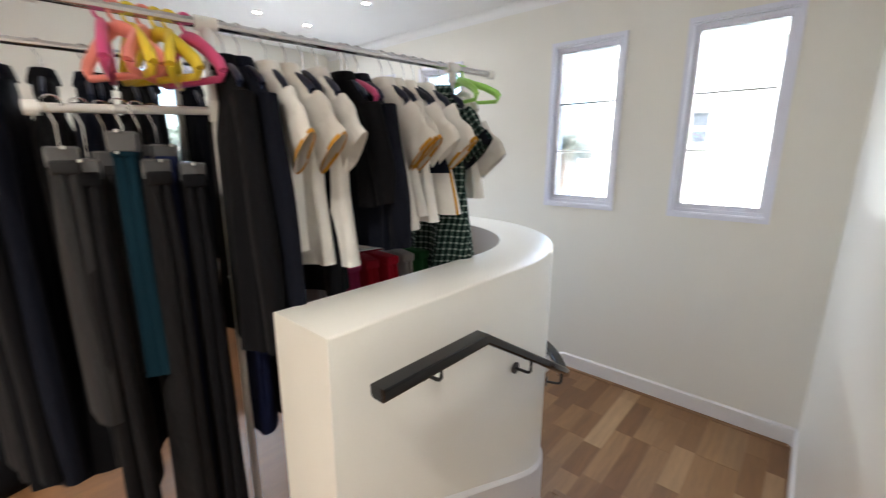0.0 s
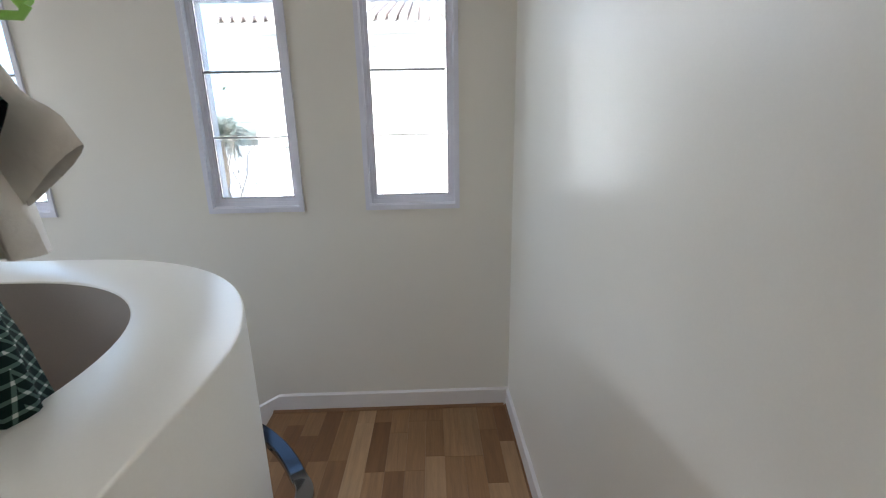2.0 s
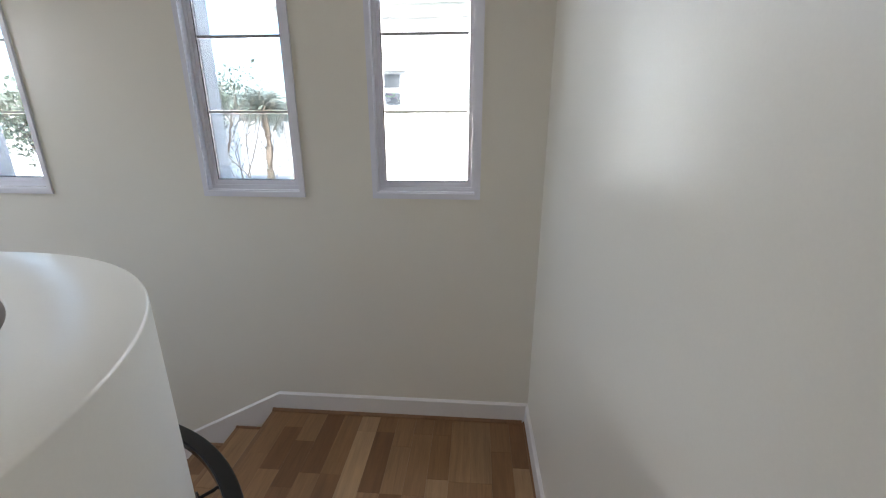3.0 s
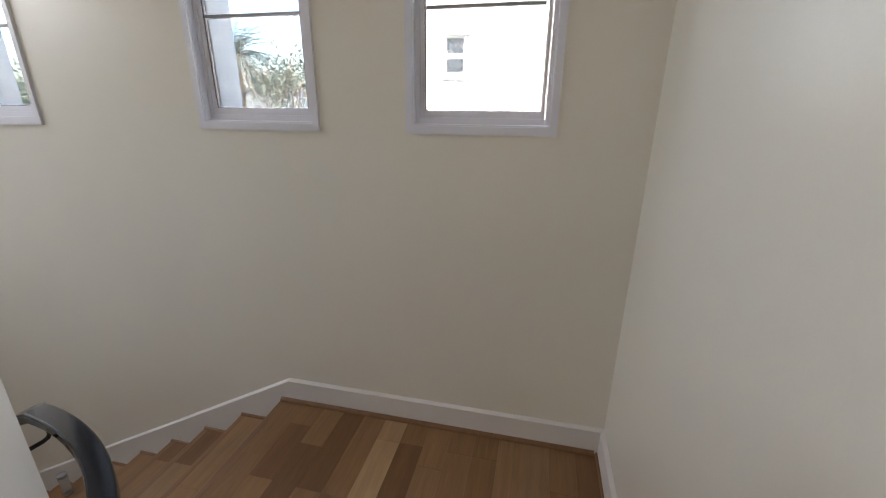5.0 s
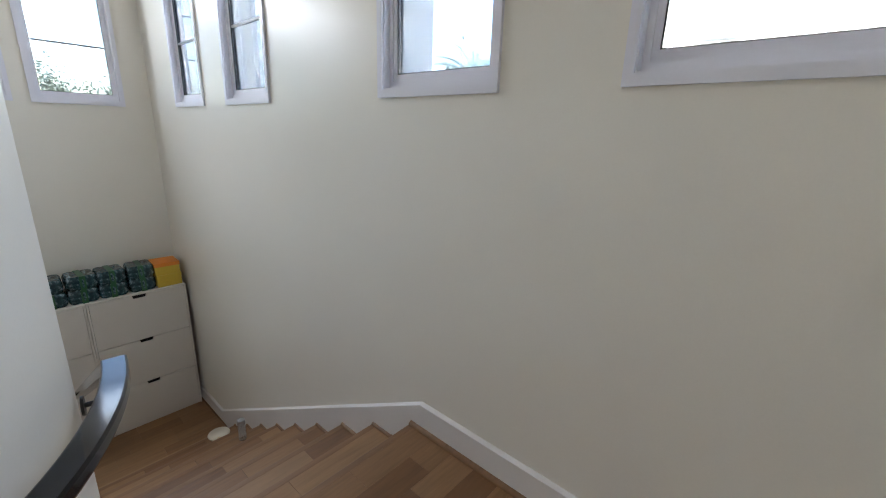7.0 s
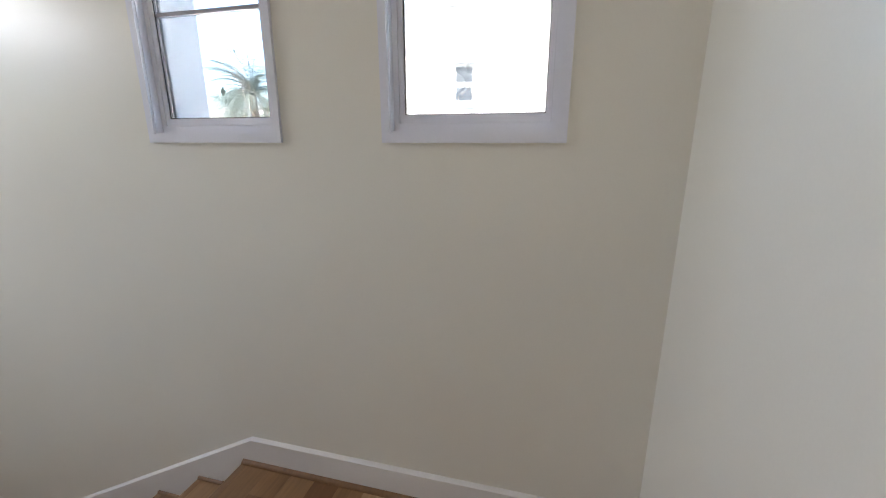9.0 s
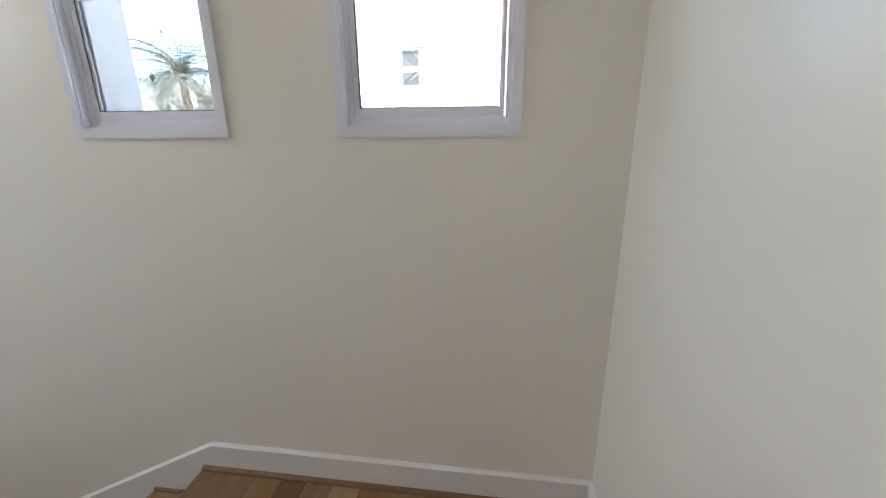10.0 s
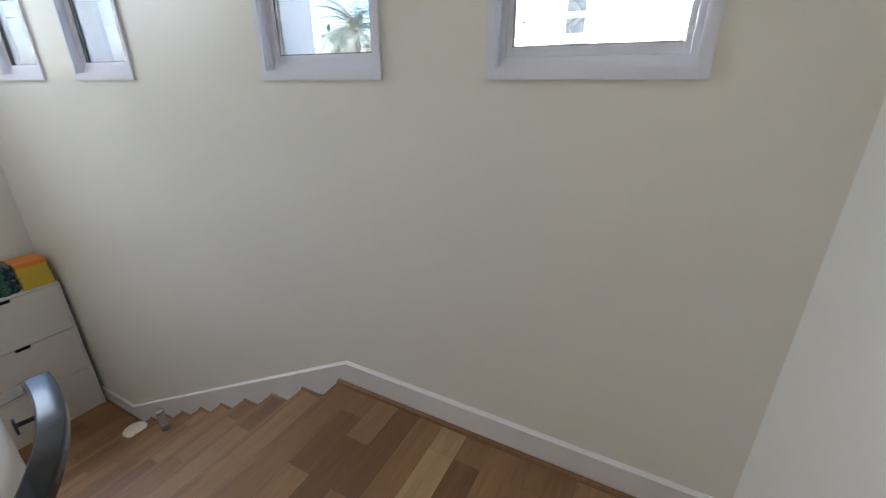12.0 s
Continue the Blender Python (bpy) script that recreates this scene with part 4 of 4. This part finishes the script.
# hung on the front bar, in order along it
HANG = [
    # name, y, main, cuff, label, options
    ("blouse", -1.915, WHITE, None, "small white blouse on a white hanger", dict(length=0.46, hw=0.125, hem_w=0.15, collar=WHITE, sleeve="short", drop=0.05)),
    ("school_dress", -2.055, TARTAN, NAVY, "green tartan school dress with navy cuffs", dict(length=0.44, hw=0.185, skirt=0.40, collar=TARTAN, category="dress")),
    ("polo_shirt", -2.165, WHITE, MUST, "white polo shirt with mustard cuffs and side stripe", dict(length=0.56, stripe=MUST, collar=WHITE)),
    ("waistcoat", -2.215, NAVY, None, "navy school waistcoat on a hanger", dict(length=0.36, hw=0.17, sleeve=None, category="waistcoat", drop=0.03)),
    ("shirt", -2.270, WHITE, None, "white short sleeved school shirt", dict(length=0.58, collar=WHITE)),
    ("polo_shirt", -2.330, WHITE2, MUST, "white polo shirt with mustard cuffs", dict(length=0.55, collar=WHITE2)),
    ("polo_shirt", -2.385, WHITE, MUST, "white polo shirt with mustard cuffs", dict(length=0.60, collar=WHITE)),
    ("school_blazer", -2.500, NAVY, None, "navy school blazer with a gold badge", dict(length=0.66, sleeve="long", hw=0.20, crest=GOLD, collar=NAVY, category="blazer")),
    ("jacket", -2.575, BLACK, None, "black school jacket with long sleeves", dict(length=0.50, sleeve="long", hw=0.185, collar=BLACK, category="jacket")),
    ("shirt", -2.680, WHITE, None, "white cotton shirt with rolled sleeves", dict(length=0.70, hw=0.20, collar=WHITE)),
    ("pinafore", -2.735, BLACK, None, "black sleeveless pinafore on a hanger", dict(length=0.78, hw=0.16, sleeve=None, category="dress", drop=0.02)),
    ("polo_shirt", -2.800, WHITE2, MUST, "white polo shirt with mustard cuffs", dict(length=0.68, hw=0.20, collar=WHITE2)),
    ("polo_shirt", -2.870, WHITE, MUST, "white polo shirt with mustard cuffs", dict(length=0.62, hw=0.20, collar=WHITE)),
    ("school_blazer", -2.960, NAVY, None, "dark navy school blazer with long sleeves", dict(length=0.95, sleeve="long", hw=0.215, collar=NAVY, category="blazer", depth=0.045)),
    ("school_blazer", -3.010, BLACK, None, "black blazer with long sleeves", dict(length=0.92, sleeve="long", hw=0.21, collar=BLACK, category="blazer", depth=0.04)),
]
for k, (nm, y, a, c, lab, opt) in enumerate(HANG):
    y = y - 0.11 * (y + 3.0) / 0.95
    turn = (3, -4, 2, -2, 4, -3, 2, -2, 3, -3, 1, 4, -2, 2, -3)[k]
    upper_garment(nm, y, a, c, lab, 40 + k, turn=turn, **opt)
    pm = {0: PLASTW}.get(k, PLNAVY)
    hanger(on_bar(y, 0, 0, turn), pm, "white plastic clothes hanger on the rack" if k == 0 else "dark plastic clothes hanger with a chrome hook", span=opt.get("hw", 0.19) - 0.03, thick=0.0085)
hanger(on_bar(-2.03, 0, 0, 22), LIME, "lime green plastic hanger on the rack", span=0.17, thick=0.010, neck=0.05)
hanger(on_bar(-2.06, 0, 0, -14), LIME, "lime green plastic hanger on the rack", span=0.16, thick=0.010, neck=0.05)
hanger(on_bar(-2.600, 0, 0, 6), PINKP, "pink plastic hanger on the rack", span=0.17, thick=0.009)

# colourful small hangers and trousers at the near end
for k, (y, mt, col, turn) in enumerate(((-3.10, PINKP, "pink", 20), (-3.14, YELP, "yellow", -12), (-3.17, YELP, "yellow", 26), (-3.20, ORAP, "coral", -22), (-3.23, YELP, "yellow", 8), (-3.26, ORAP, "coral", 30), (-3.29, PINKP, "pink", -5))):
    hanger(on_bar(y, 0, 0, turn), mt, f"{col} plastic childrens hanger on the rack", span=0.15, drop=0.10, thick=0.013, neck=0.05)
TR = [
    # y, cloth, label, length, half width, drop under the short bar, shift across, turn
    (-3.135, BLACK, "black school trousers on a clip hanger", 1.34, 0.165, 0.18, -0.02, -4),
    (-3.205, DENIM, "dark blue trousers on a clip hanger", 1.22, 0.10, 0.13, -0.03, 6),
    (-3.245, CHAR, "charcoal trousers on a clip hanger", 1.36, 0.15, 0.17, 0.01, 9),
    (-3.285, TEAL, "teal cloth trousers on a clip hanger", 0.66, 0.055, 0.10, 0.05, -8),
    (-3.320, DGREY, "dark grey trousers on a clip hanger", 0.62, 0.07, 0.15, -0.04, 5),
    (-3.365, CHAR, "charcoal grey trousers on a clip hanger", 1.02, 0.13, 0.17, 0.0, -6),
    (-3.415, DGREY, "grey school trousers on a clip hanger", 0.72, 0.10, 0.14, 0.03, 4),
]
for k, (y, a, lab, ln, hw, dr, dx, turn) in enumerate(TR):
    trousers("trousers", y, a, lab, 80 + k, length=ln, hw=hw, drop=dr, dx=dx, turn=turn, bar=-0.25)
# lower row behind the parapet
for k, (y, a, lab, ln) in enumerate(((-2.12, YELC, "mustard yellow shorts", 0.32), (-2.18, LGREY, "light grey trousers", 0.5), (-2.27, GREEN, "green sports shorts", 0.42), (-2.34, GREYC, "grey trousers", 0.52),
                                     (-2.44, RED, "red school shorts", 0.46), (-2.52, RED, "dark red trousers", 0.55), (-2.62, PINK, "dark pink trousers", 0.55), (-2.74, LGREY, "pale grey trousers", 0.5), (-2.88, BLACK, "black trousers", 0.6), (-2.98, DENIM, "dark blue trousers", 0.6))):
    trousers("trousers", y, a, lab + " hung on the lower bar", 100 + k, length=ln, hw=0.13, drop=0.80, off=-0.10, turn=(6, -5, 4, -6)[k % 4], clip=False)
# back bar
for k, (y, a, lab) in enumerate(((-2.2, WHITE2, "white"), (-2.45, NAVY, "navy"), (-2.62, CHAR, "charcoal"), (-2.8, GREYC, "grey"), (-3.0, NAVY, "navy"), (-3.15, BLACK, "black"), (-3.3, NAVY, "navy"))):
    upper_garment("jacket", y, a, None, f"{lab} jacket on the back bar", 120 + k, off=-0.63, sleeve="long", length=0.75, turn=(4, -3, 2, -5)[k % 4], category="jacket", collar=a)
    hanger(on_bar(y, -0.63, 0, 0), PLNAVY, "dark plastic clothes hanger with a chrome hook", span=0.16)

for k, (y, a, lab, ln) in enumerate(((-3.20, BLACK, "black", 1.50), (-3.33, NAVY, "dark navy", 1.50), (-3.45, BLACK, "black", 1.50), (-3.56, NAVY, "dark navy", 1.50), (-3.66, BLACK, "black", 1.47))):
    upper_garment("long_coat", y, a, None, f"{lab} long coat on the back bar", 140 + k, off=-0.63, sleeve="long", length=ln, hw=0.22, hem_w=0.26, depth=0.055, turn=(4, -6, 3, -4, 6)[k], category="coat", collar=a)
    hanger(on_bar(y, -0.63, 0, 0), PLNAVY, "dark plastic clothes hanger with a chrome hook", span=0.18)
# black holdall on the floor by the rack
bag = thing("holdall", Matrix.Translation((-2.95, -3.80, UP)) @ pose(0, 0, 0, 0, 0, 15), "black soft holdall on the floor by the rack", "bag")
rg = random.Random(5)
lp = []
for i in range(9):
    v = i / 8
    sc = (0.90, 0.98, 1.0, 1.0, 0.98, 0.93, 0.84, 0.66, 0.3)[i]
    lp.append([(0.30 * sc * math.copysign(abs(math.cos(q)) ** 0.6, math.cos(q)) + rg.uniform(-1, 1) * 0.006, 0.15 * sc * math.copysign(abs(math.sin(q)) ** 0.6, math.sin(q)) + rg.uniform(-1, 1) * 0.006, 0.30 * v ** 0.8) for q in (2 * math.pi * j / 28 for j in range(28))])
part("body", loft(bmesh.new(), lp, caps=(True, True)), BLACK, bag, smooth=70)
for s in (-1, 1):
    bm = bmesh.new()
    tube(bm, [(0.12 * math.cos(radians(d)), s * 0.05, 0.27 + 0.13 * math.sin(radians(d))) for d in range(0, 181, 15)], 0.008, 8)
    part("handle", bm, NAVY, bag, smooth=50)

# ---------------------------------------------------------------- lower hall: shoe cabinets and what stands on them
CAB = vary(mat("cabinet_white", (0.74, 0.71, 0.66), 0.42), 3, 0.02, 100, 0.03, 0.0006)
SLOT = mat("slot_backing_black", (0.008, 0.008, 0.008), 0.6)
CX0, CX1, CTOP, CW = -5.49, -5.18, -0.140, 0.798
KICK = 0.0


def slot_door(bm, y0, y1, z0, z1, xa, xb):
    """A door whose upper edge has a shallow trapezoid cut-out to grip."""
    yc, s, c, d = (y0 + y1) / 2, 0.058, 0.048, 0.030
    out = [(y0, z0), (y1, z0), (y1, z1), (yc + s, z1), (yc + c, z1 - d), (yc - c, z1 - d), (yc - s, z1), (y0, z1)]
    a, b = [bm.verts.new((xa, y, z)) for y, z in out], [bm.verts.new((xb, y, z)) for y, z in out]
    for st in (a, b):
        bm.faces.new((st[0], st[5], st[6], st[7]))
        bm.faces.new((st[0], st[1], st[4], st[5]))
        bm.faces.new((st[1], st[2], st[3], st[4]))
    for k in range(8):
        bm.faces.new((a[k], a[(k + 1) % 8], b[(k + 1) % 8], b[k]))
    return bm


def cabinet(ymax, label):
    y1, y0 = 0.0, -CW
    H = CTOP - LOW
    c = thing("shoe_cabinet", Matrix.Translation((0, ymax, LOW)), label, "shoe cabinet", "shoe cabinets at the foot of the stairs")
    bm = bmesh.new()
    for dims in ((CX0, CX1, y0, y0 + 0.016, 0.0, H - 0.0165), (CX0, CX1, y1 - 0.016, y1, 0.0, H - 0.0165), (CX0, CX0 + 0.006, y0 + 0.0165, y1 - 0.0165, 0.0, H - 0.0165)):
        box(bm, *dims)
    part("carcass", bm, CAB, c)
    part("top", boxed(CX0, CX1 + 0.004, y0, y1, H - 0.016, H, bevel=0.0015, seg=1), CAB, c)
    # black sheet added behind the doors to make gaps and grip slots dark
    part("dark_backing", boxed(CX1 - 0.06, CX1 - 0.045, y0 + 0.017, y1 - 0.017, 0.0, H - 0.018), SLOT, c)
    hs = (H - 0.022) / 3
    for k in range(3):
        z0 = 0.004 + k * hs
        bm = slot_door(bmesh.new(), y0 + 0.019, y1 - 0.019, z0 + 0.003, z0 + hs - 0.004, CX1 - 0.018, CX1 - 0.001)
        part("door", bm, CAB, c)
    return c


cabinet(-0.040, "white three door shoe cabinet against the end wall")
cabinet(-0.040 - CW - 0.004, "second white shoe cabinet beside the first")

WRAP = mat("shrink_wrap_green", (0.02, 0.06, 0.045), 0.22)
n, l, b = nodes_of(WRAP)
co, vo, ns, rp = n.new("ShaderNodeTexCoord"), n.new("ShaderNodeTexVoronoi"), n.new("ShaderNodeTexNoise"), n.new("ShaderNodeValToRGB")
vo.inputs["Scale"].default_value, ns.inputs["Scale"].default_value = 34, 38
l.new(co.outputs["Object"], vo.inputs["Vector"])
l.new(co.outputs["Object"], ns.inputs["Vector"])
l.new(ns.outputs["Fac"], rp.inputs["Fac"])
e = rp.color_ramp.elements
e[0].position, e[0].color = 0.40, (0.012, 0.040, 0.055, 1)
e[1].position, e[1].color = 0.68, (0.20, 0.27, 0.32, 1)
k = e.new(0.52)
k.color = (0.03, 0.085, 0.10, 1)
l.new(rp.outputs["Color"], b.inputs["Base Color"])
bp = n.new("ShaderNodeBump")
bp.inputs["Strength"].default_value, bp.inputs["Distance"].default_value = 0.6, 0.006
l.new(vo.outputs["Distance"], bp.inputs["Height"])
l.new(bp.outputs[0], b.inputs["Normal"])
BAND = mat("wrap_band", (0.015, 0.10, 0.04), 0.3)


def pack(y, z, yaw, seed):
    """A shrink-wrapped pack: bulging rows of cans pressed against the film."""
    rg = random.Random(seed)
    t = thing("drinks_pack", Matrix.Translation((-5.33, y, z)) @ pose(0, 0, 0, 0, 0, yaw), "dark green shrink wrapped drinks pack on the shoe cabinet", "drinks pack", "drinks packs on the cabinets")
    bm = bmesh.new()
    hx, hy, h, nu, nv = 0.115, 0.106, 0.125, 44, 7
    loops = []
    for j in range(nv + 1):
        v = j / nv
        sq = 1 - 0.10 * abs(2 * v - 1) ** 5
        lp = []
        for i in range(nu):
            a = 2 * math.pi * i / nu
            c, s = math.cos(a), math.sin(a)
            k = 1 / (abs(c) ** 11 + abs(s) ** 11) ** (1 / 11)
            x, yy = c * k, s * k
            bul = 1 + 0.035 * math.cos(yy * math.pi * 3) * (abs(x) > 0.9) + 0.035 * math.cos(x * math.pi * 3) * (abs(yy) > 0.9)
            lp.append(bm.verts.new((x * hx * sq * bul + rg.uniform(-1, 1) * 0.0012, yy * hy * sq * bul + rg.uniform(-1, 1) * 0.0012, v * h)))
        loops.append(lp)
    for p, q in zip(loops, loops[1:]):
        for i in range(nu):
            bm.faces.new((p[i], p[(i + 1) % nu], q[(i + 1) % nu], q[i]))
    bm.faces.new(loops[0][::-1])
    top = bm.faces.new(loops[-1])
    bmesh.ops.inset_individual(bm, faces=[top], thickness=0.02, depth=-0.003)
    part("wrap", bm, WRAP, t, smooth=50)
    bm = bmesh.new()
    ring(bm, -0.117, 0.117, -0.001, 0.1265, (0.002, 0.002, 0.001, 0.002), -0.022, 0.022)
    part("band", bm, BAND, t)
    return t


for k in range(6):
    y = -0.385 - 0.222 * k
    pack(y, CTOP + 0.0005, (2, -3, 1, 3, -2, 2)[k], k)
    pack(y + (0.004, -0.006)[k % 2], CTOP + 0.1275, (-3, 2, 3, -2, 3, -1)[k], k + 10)

YEL = vary(mat("yellow_card", (0.62, 0.44, 0.05), 0.5), 8, 0.06, 60, 0.03)
ORA = vary(mat("orange_card", (0.75, 0.24, 0.03), 0.5), 8, 0.05, 60, 0.03)


def card_box(z, lid_mat, yaw, label):
    t = thing("cardboard_box", Matrix.Translation((-5.32, -0.165, z)) @ pose(0, 0, 0, 0, 0, yaw), label, "box", "stacked card boxes")
    part("tray", boxed(-0.115, 0.115, -0.107, 0.107, 0.0, 0.102, bevel=0.002, seg=1), YEL, t)
    part("lid", boxed(-0.118, 0.118, -0.110, 0.110, 0.085, 0.121, bevel=0.002, seg=1), lid_mat, t)


card_box(CTOP + 0.0005, YEL, 1.5, "yellow card box on the shoe cabinet")
card_box(CTOP + 0.122, ORA, -2.0, "yellow card box with an orange lid")

# things left on the last step
TIN = vary(mat("tin_grey", (0.42, 0.43, 0.46), 0.32, 0.7), 12, 0.08, 120, 0.05)
CHINA = mat("white_china", (0.74, 0.69, 0.58), 0.22)
JAR = mat("cloudy_jar", (0.93, 0.94, 0.95), 0.12)
JAR.node_tree.nodes["Principled BSDF"].inputs["Transmission Weight"].default_value = 0.92
t = thing("glass_jar", Matrix.Translation((-3.640, -0.20, -6 * R + 0.001)) @ Matrix.Diagonal((0.66, 0.66, 1.08, 1)), "cloudy glass jar with a metal rim standing on a step", "jar")
part("body", lathe([(0.0001, 0.0), (0.040, 0.0), (0.044, 0.005), (0.044, 0.148), (0.041, 0.156), (0.041, 0.158), (0.039, 0.158), (0.039, 0.150), (0.041, 0.146), (0.041, 0.008), (0.0001, 0.005)], 28), JAR, t, smooth=40)
part("rim", lathe([(0.0415, 0.150), (0.045, 0.151), (0.045, 0.170), (0.042, 0.172), (0.0415, 0.168)], 28), TIN, t, smooth=40)
part("lid", lathe([(0.0001, 0.160), (0.041, 0.160), (0.041, 0.167), (0.030, 0.169), (0.0001, 0.168)], 28), TIN, t, smooth=40)
z8 = -8 * R + 0.001
t = thing("bowl", Matrix.Translation((-4.222, -0.200, z8)) @ Matrix.Diagonal((0.98, 0.98, 0.85, 1)), "shallow cream china bowl holding a brass key", "bowl")
part("dish", lathe([(0.0001, 0.004), (0.040, 0.004), (0.042, 0.0), (0.048, 0.0), (0.052, 0.008), (0.080, 0.040), (0.093, 0.070), (0.0955, 0.075), (0.092, 0.075), (0.076, 0.044), (0.046, 0.014), (0.0001, 0.012)], 36), CHINA, t, smooth=50)
BRASS = mat("brass", (0.60, 0.38, 0.10), 0.3, 1.0)
k = thing("key", Matrix.Translation((-4.226, -0.204, z8 + 0.0135)) @ pose(0, 0, 0, 0, 0, 40), "small brass key lying in the bowl", "key")
bm = bmesh.new()
tube(bm, [(0.011 * math.cos(a), 0.011 * math.sin(a), 0) for a in (2 * math.pi * i / 12 for i in range(13))], 0.0022, 6)
part("bow", bm, BRASS, k, smooth=40)
part("blade", boxed(0.012, 0.042, -0.003, 0.003, -0.001, 0.001), BRASS, k)

# ---------------------------------------------------------------- floor strips, one by one
STRIPS = {}
rnd = random.Random(7)


def strip(x0, x1, y0, y1, z, parent, along_y=True):
    """One laminate strip with eased edges, its length along its own y axis."""
    w, ln = (x1 - x0, y1 - y0) if along_y else (y1 - y0, x1 - x0)
    key = (round(w, 3), round(ln, 2))
    if key not in STRIPS:
        g, e = 0.0002, 0.0007
        bm = bmesh.new()
        hw, hl = w / 2 - g, key[1] / 2 - g
        lo = [bm.verts.new((a * hw, b * hl, -PL)) for a, b in ((-1, -1), (1, -1), (1, 1), (-1, 1))]
        mi = [bm.verts.new((a * hw, b * hl, -e)) for a, b in ((-1, -1), (1, -1), (1, 1), (-1, 1))]
        hi = [bm.verts.new((a * (hw - e), b * (hl - e), 0)) for a, b in ((-1, -1), (1, -1), (1, 1), (-1, 1))]
        for s0, s1 in ((lo, mi), (mi, hi)):
            for k in range(4):
                bm.faces.new((s0[k], s0[(k + 1) % 4], s1[(k + 1) % 4], s1[k]))
        bm.faces.new(hi)
        STRIPS[key] = mesh_of("plank", bm, OAK)
    ob = new("plank", STRIPS[key])
    ob.matrix_world = Matrix.Translation(((x0 + x1) / 2, (y0 + y1) / 2, z)) @ pose(0, 0, 0, 0, 0, 0 if along_y else 90)
    ob.parent = parent
    return ob


def lay(x0, x1, y0, y1, z, parent, width=0.132, lengths=(0.36, 0.48, 0.60, 0.76), keep=None):
    n = max(1, round((x1 - x0) / width))
    w = (x1 - x0) / n
    for i in range(n):
        y = y1
        first = rnd.choice((0.18, 0.30, 0.42, 0.55))
        while y > y0 + 1e-4:
            ln = first or rnd.choice(lengths)
            first = 0
            if y - ln < y0 + 0.12:
                ln = y - y0
            ln = round(ln, 2) if y - ln > y0 + 1e-3 else y - y0
            if keep is None or keep(x0 + i * w + w / 2, y - ln / 2):
                strip(x0 + i * w, x0 + (i + 1) * w, y - ln, y, z, parent)
            y -= ln


lay(X0 + 0.03, -0.002, Y0 - 0.02, -0.002, 0.0, stairs)
for i in range(1, 9):
    lay(X0 - T * i + 0.03, X0 - T * (i - 1) + 0.024, PCY + PR - 0.02, -0.002, -R * i, flight)
lay(XL, X0 - 8 * T + 0.03, -2.2, -0.002, LOW, floor_low)
for i in range(1, 3):
    for k in range(3):
        a, b = Y0 - T * i + T * k / 3, Y0 - T * i + T * (k + 1) / 3 - (0.03 if k == 2 else 0)
        cut = -0.30 - 0.17 * ((i * 3 + k) % 4)
        strip(cut, -0.002, a, b, R * i, flight_up, False)
        strip(-1.0, cut, a, b, R * i, flight_up, False)

# rounded nosings
def nosing(p0, p1, out, parent):
    """A bullnose strip from p0 to p1, facing out."""
    p0, p1, out = Vector(p0), Vector(p1), Vector(out)
    prof = [(-0.03, -PL), (-0.03, 0.0)] + [(0.006 * math.sin(a), -0.006 + 0.006 * math.cos(a)) for a in (radians(d) for d in (0, 30, 60, 90))] + [(0.006, -0.018), (0.0, -0.022), (-0.004, -0.022)]
    bm = bmesh.new()
    c = (p0 + p1) / 2
    lo, hi = ([bm.verts.new(p - c + out * u + Vector((0, 0, v))) for u, v in prof] for p in (p0, p1))
    for k in range(len(prof)):
        j = (k + 1) % len(prof)
        bm.faces.new((lo[k], lo[j], hi[j], hi[k]))
    bm.faces.new(lo)
    bm.faces.new(hi)
    ob = part("nosing", bm, OAKTRIM, parent, smooth=40)
    ob.location = c
    return ob


YW = PCY + PR - 0.02
for i in range(0, 9):
    nosing((X0 - T * i, YW, -R * i + 0.0005), (X0 - T * i, -0.002, -R * i + 0.0005), (-1, 0, 0), flight if i else stairs)
for i in range(1, 4):
    nosing((-1.03, Y0 - T * (i - 1), R * i + 0.0005), (-0.002, Y0 - T * (i - 1), R * i + 0.0005), (0, 1, 0), flight_up)

# oak bead where the floor meets the skirting
def bead(p0, p1, inward, parent, h=0.016):
    p0, p1, inward = Vector(p0), Vector(p1), Vector(inward)
    prof = [(0.0, 0.0)] + [(h * math.cos(a), h * math.sin(a)) for a in (radians(d) for d in (0, 25, 50, 75, 90))]
    bm = bmesh.new()
    c = (p0 + p1) / 2
    lo, hi = ([bm.verts.new(p - c + inward * u + Vector((0, 0, v))) for u, v in prof] for p in (p0, p1))
    for k in range(len(prof)):
        j = (k + 1) % len(prof)
        bm.faces.new((lo[k], lo[j], hi[j], hi[k]))
    bm.faces.new(lo)
    bm.faces.new(hi)
    ob = part("bead", bm, OAKTRIM, parent, smooth=40)
    ob.location = c


bead((X0, -BT - 0.0005, 0.0005), (-BT - 0.018, -BT - 0.0005, 0.0005), (0, -1, 0), stairs, 0.02)
bead((-BT - 0.0005, Y0, 0.0005), (-BT - 0.0005, -BT - 0.0005, 0.0005), (-1, 0, 0), stairs, 0.012)
for i in range(1, 9):
    bead((X0 - T * i, -BT - 0.0005, -R * i + 0.0005), (X0 - T * (i - 1) + 0.02, -BT - 0.0005, -R * i + 0.0005), (0, -1, 0), flight, 0.014)
bead((XL + BT, -BT - 0.0005, LOW + 0.0005), (X0 - T * 8 + 0.02, -BT - 0.0005, LOW + 0.0005), (0, -1, 0), floor_low, 0.012)
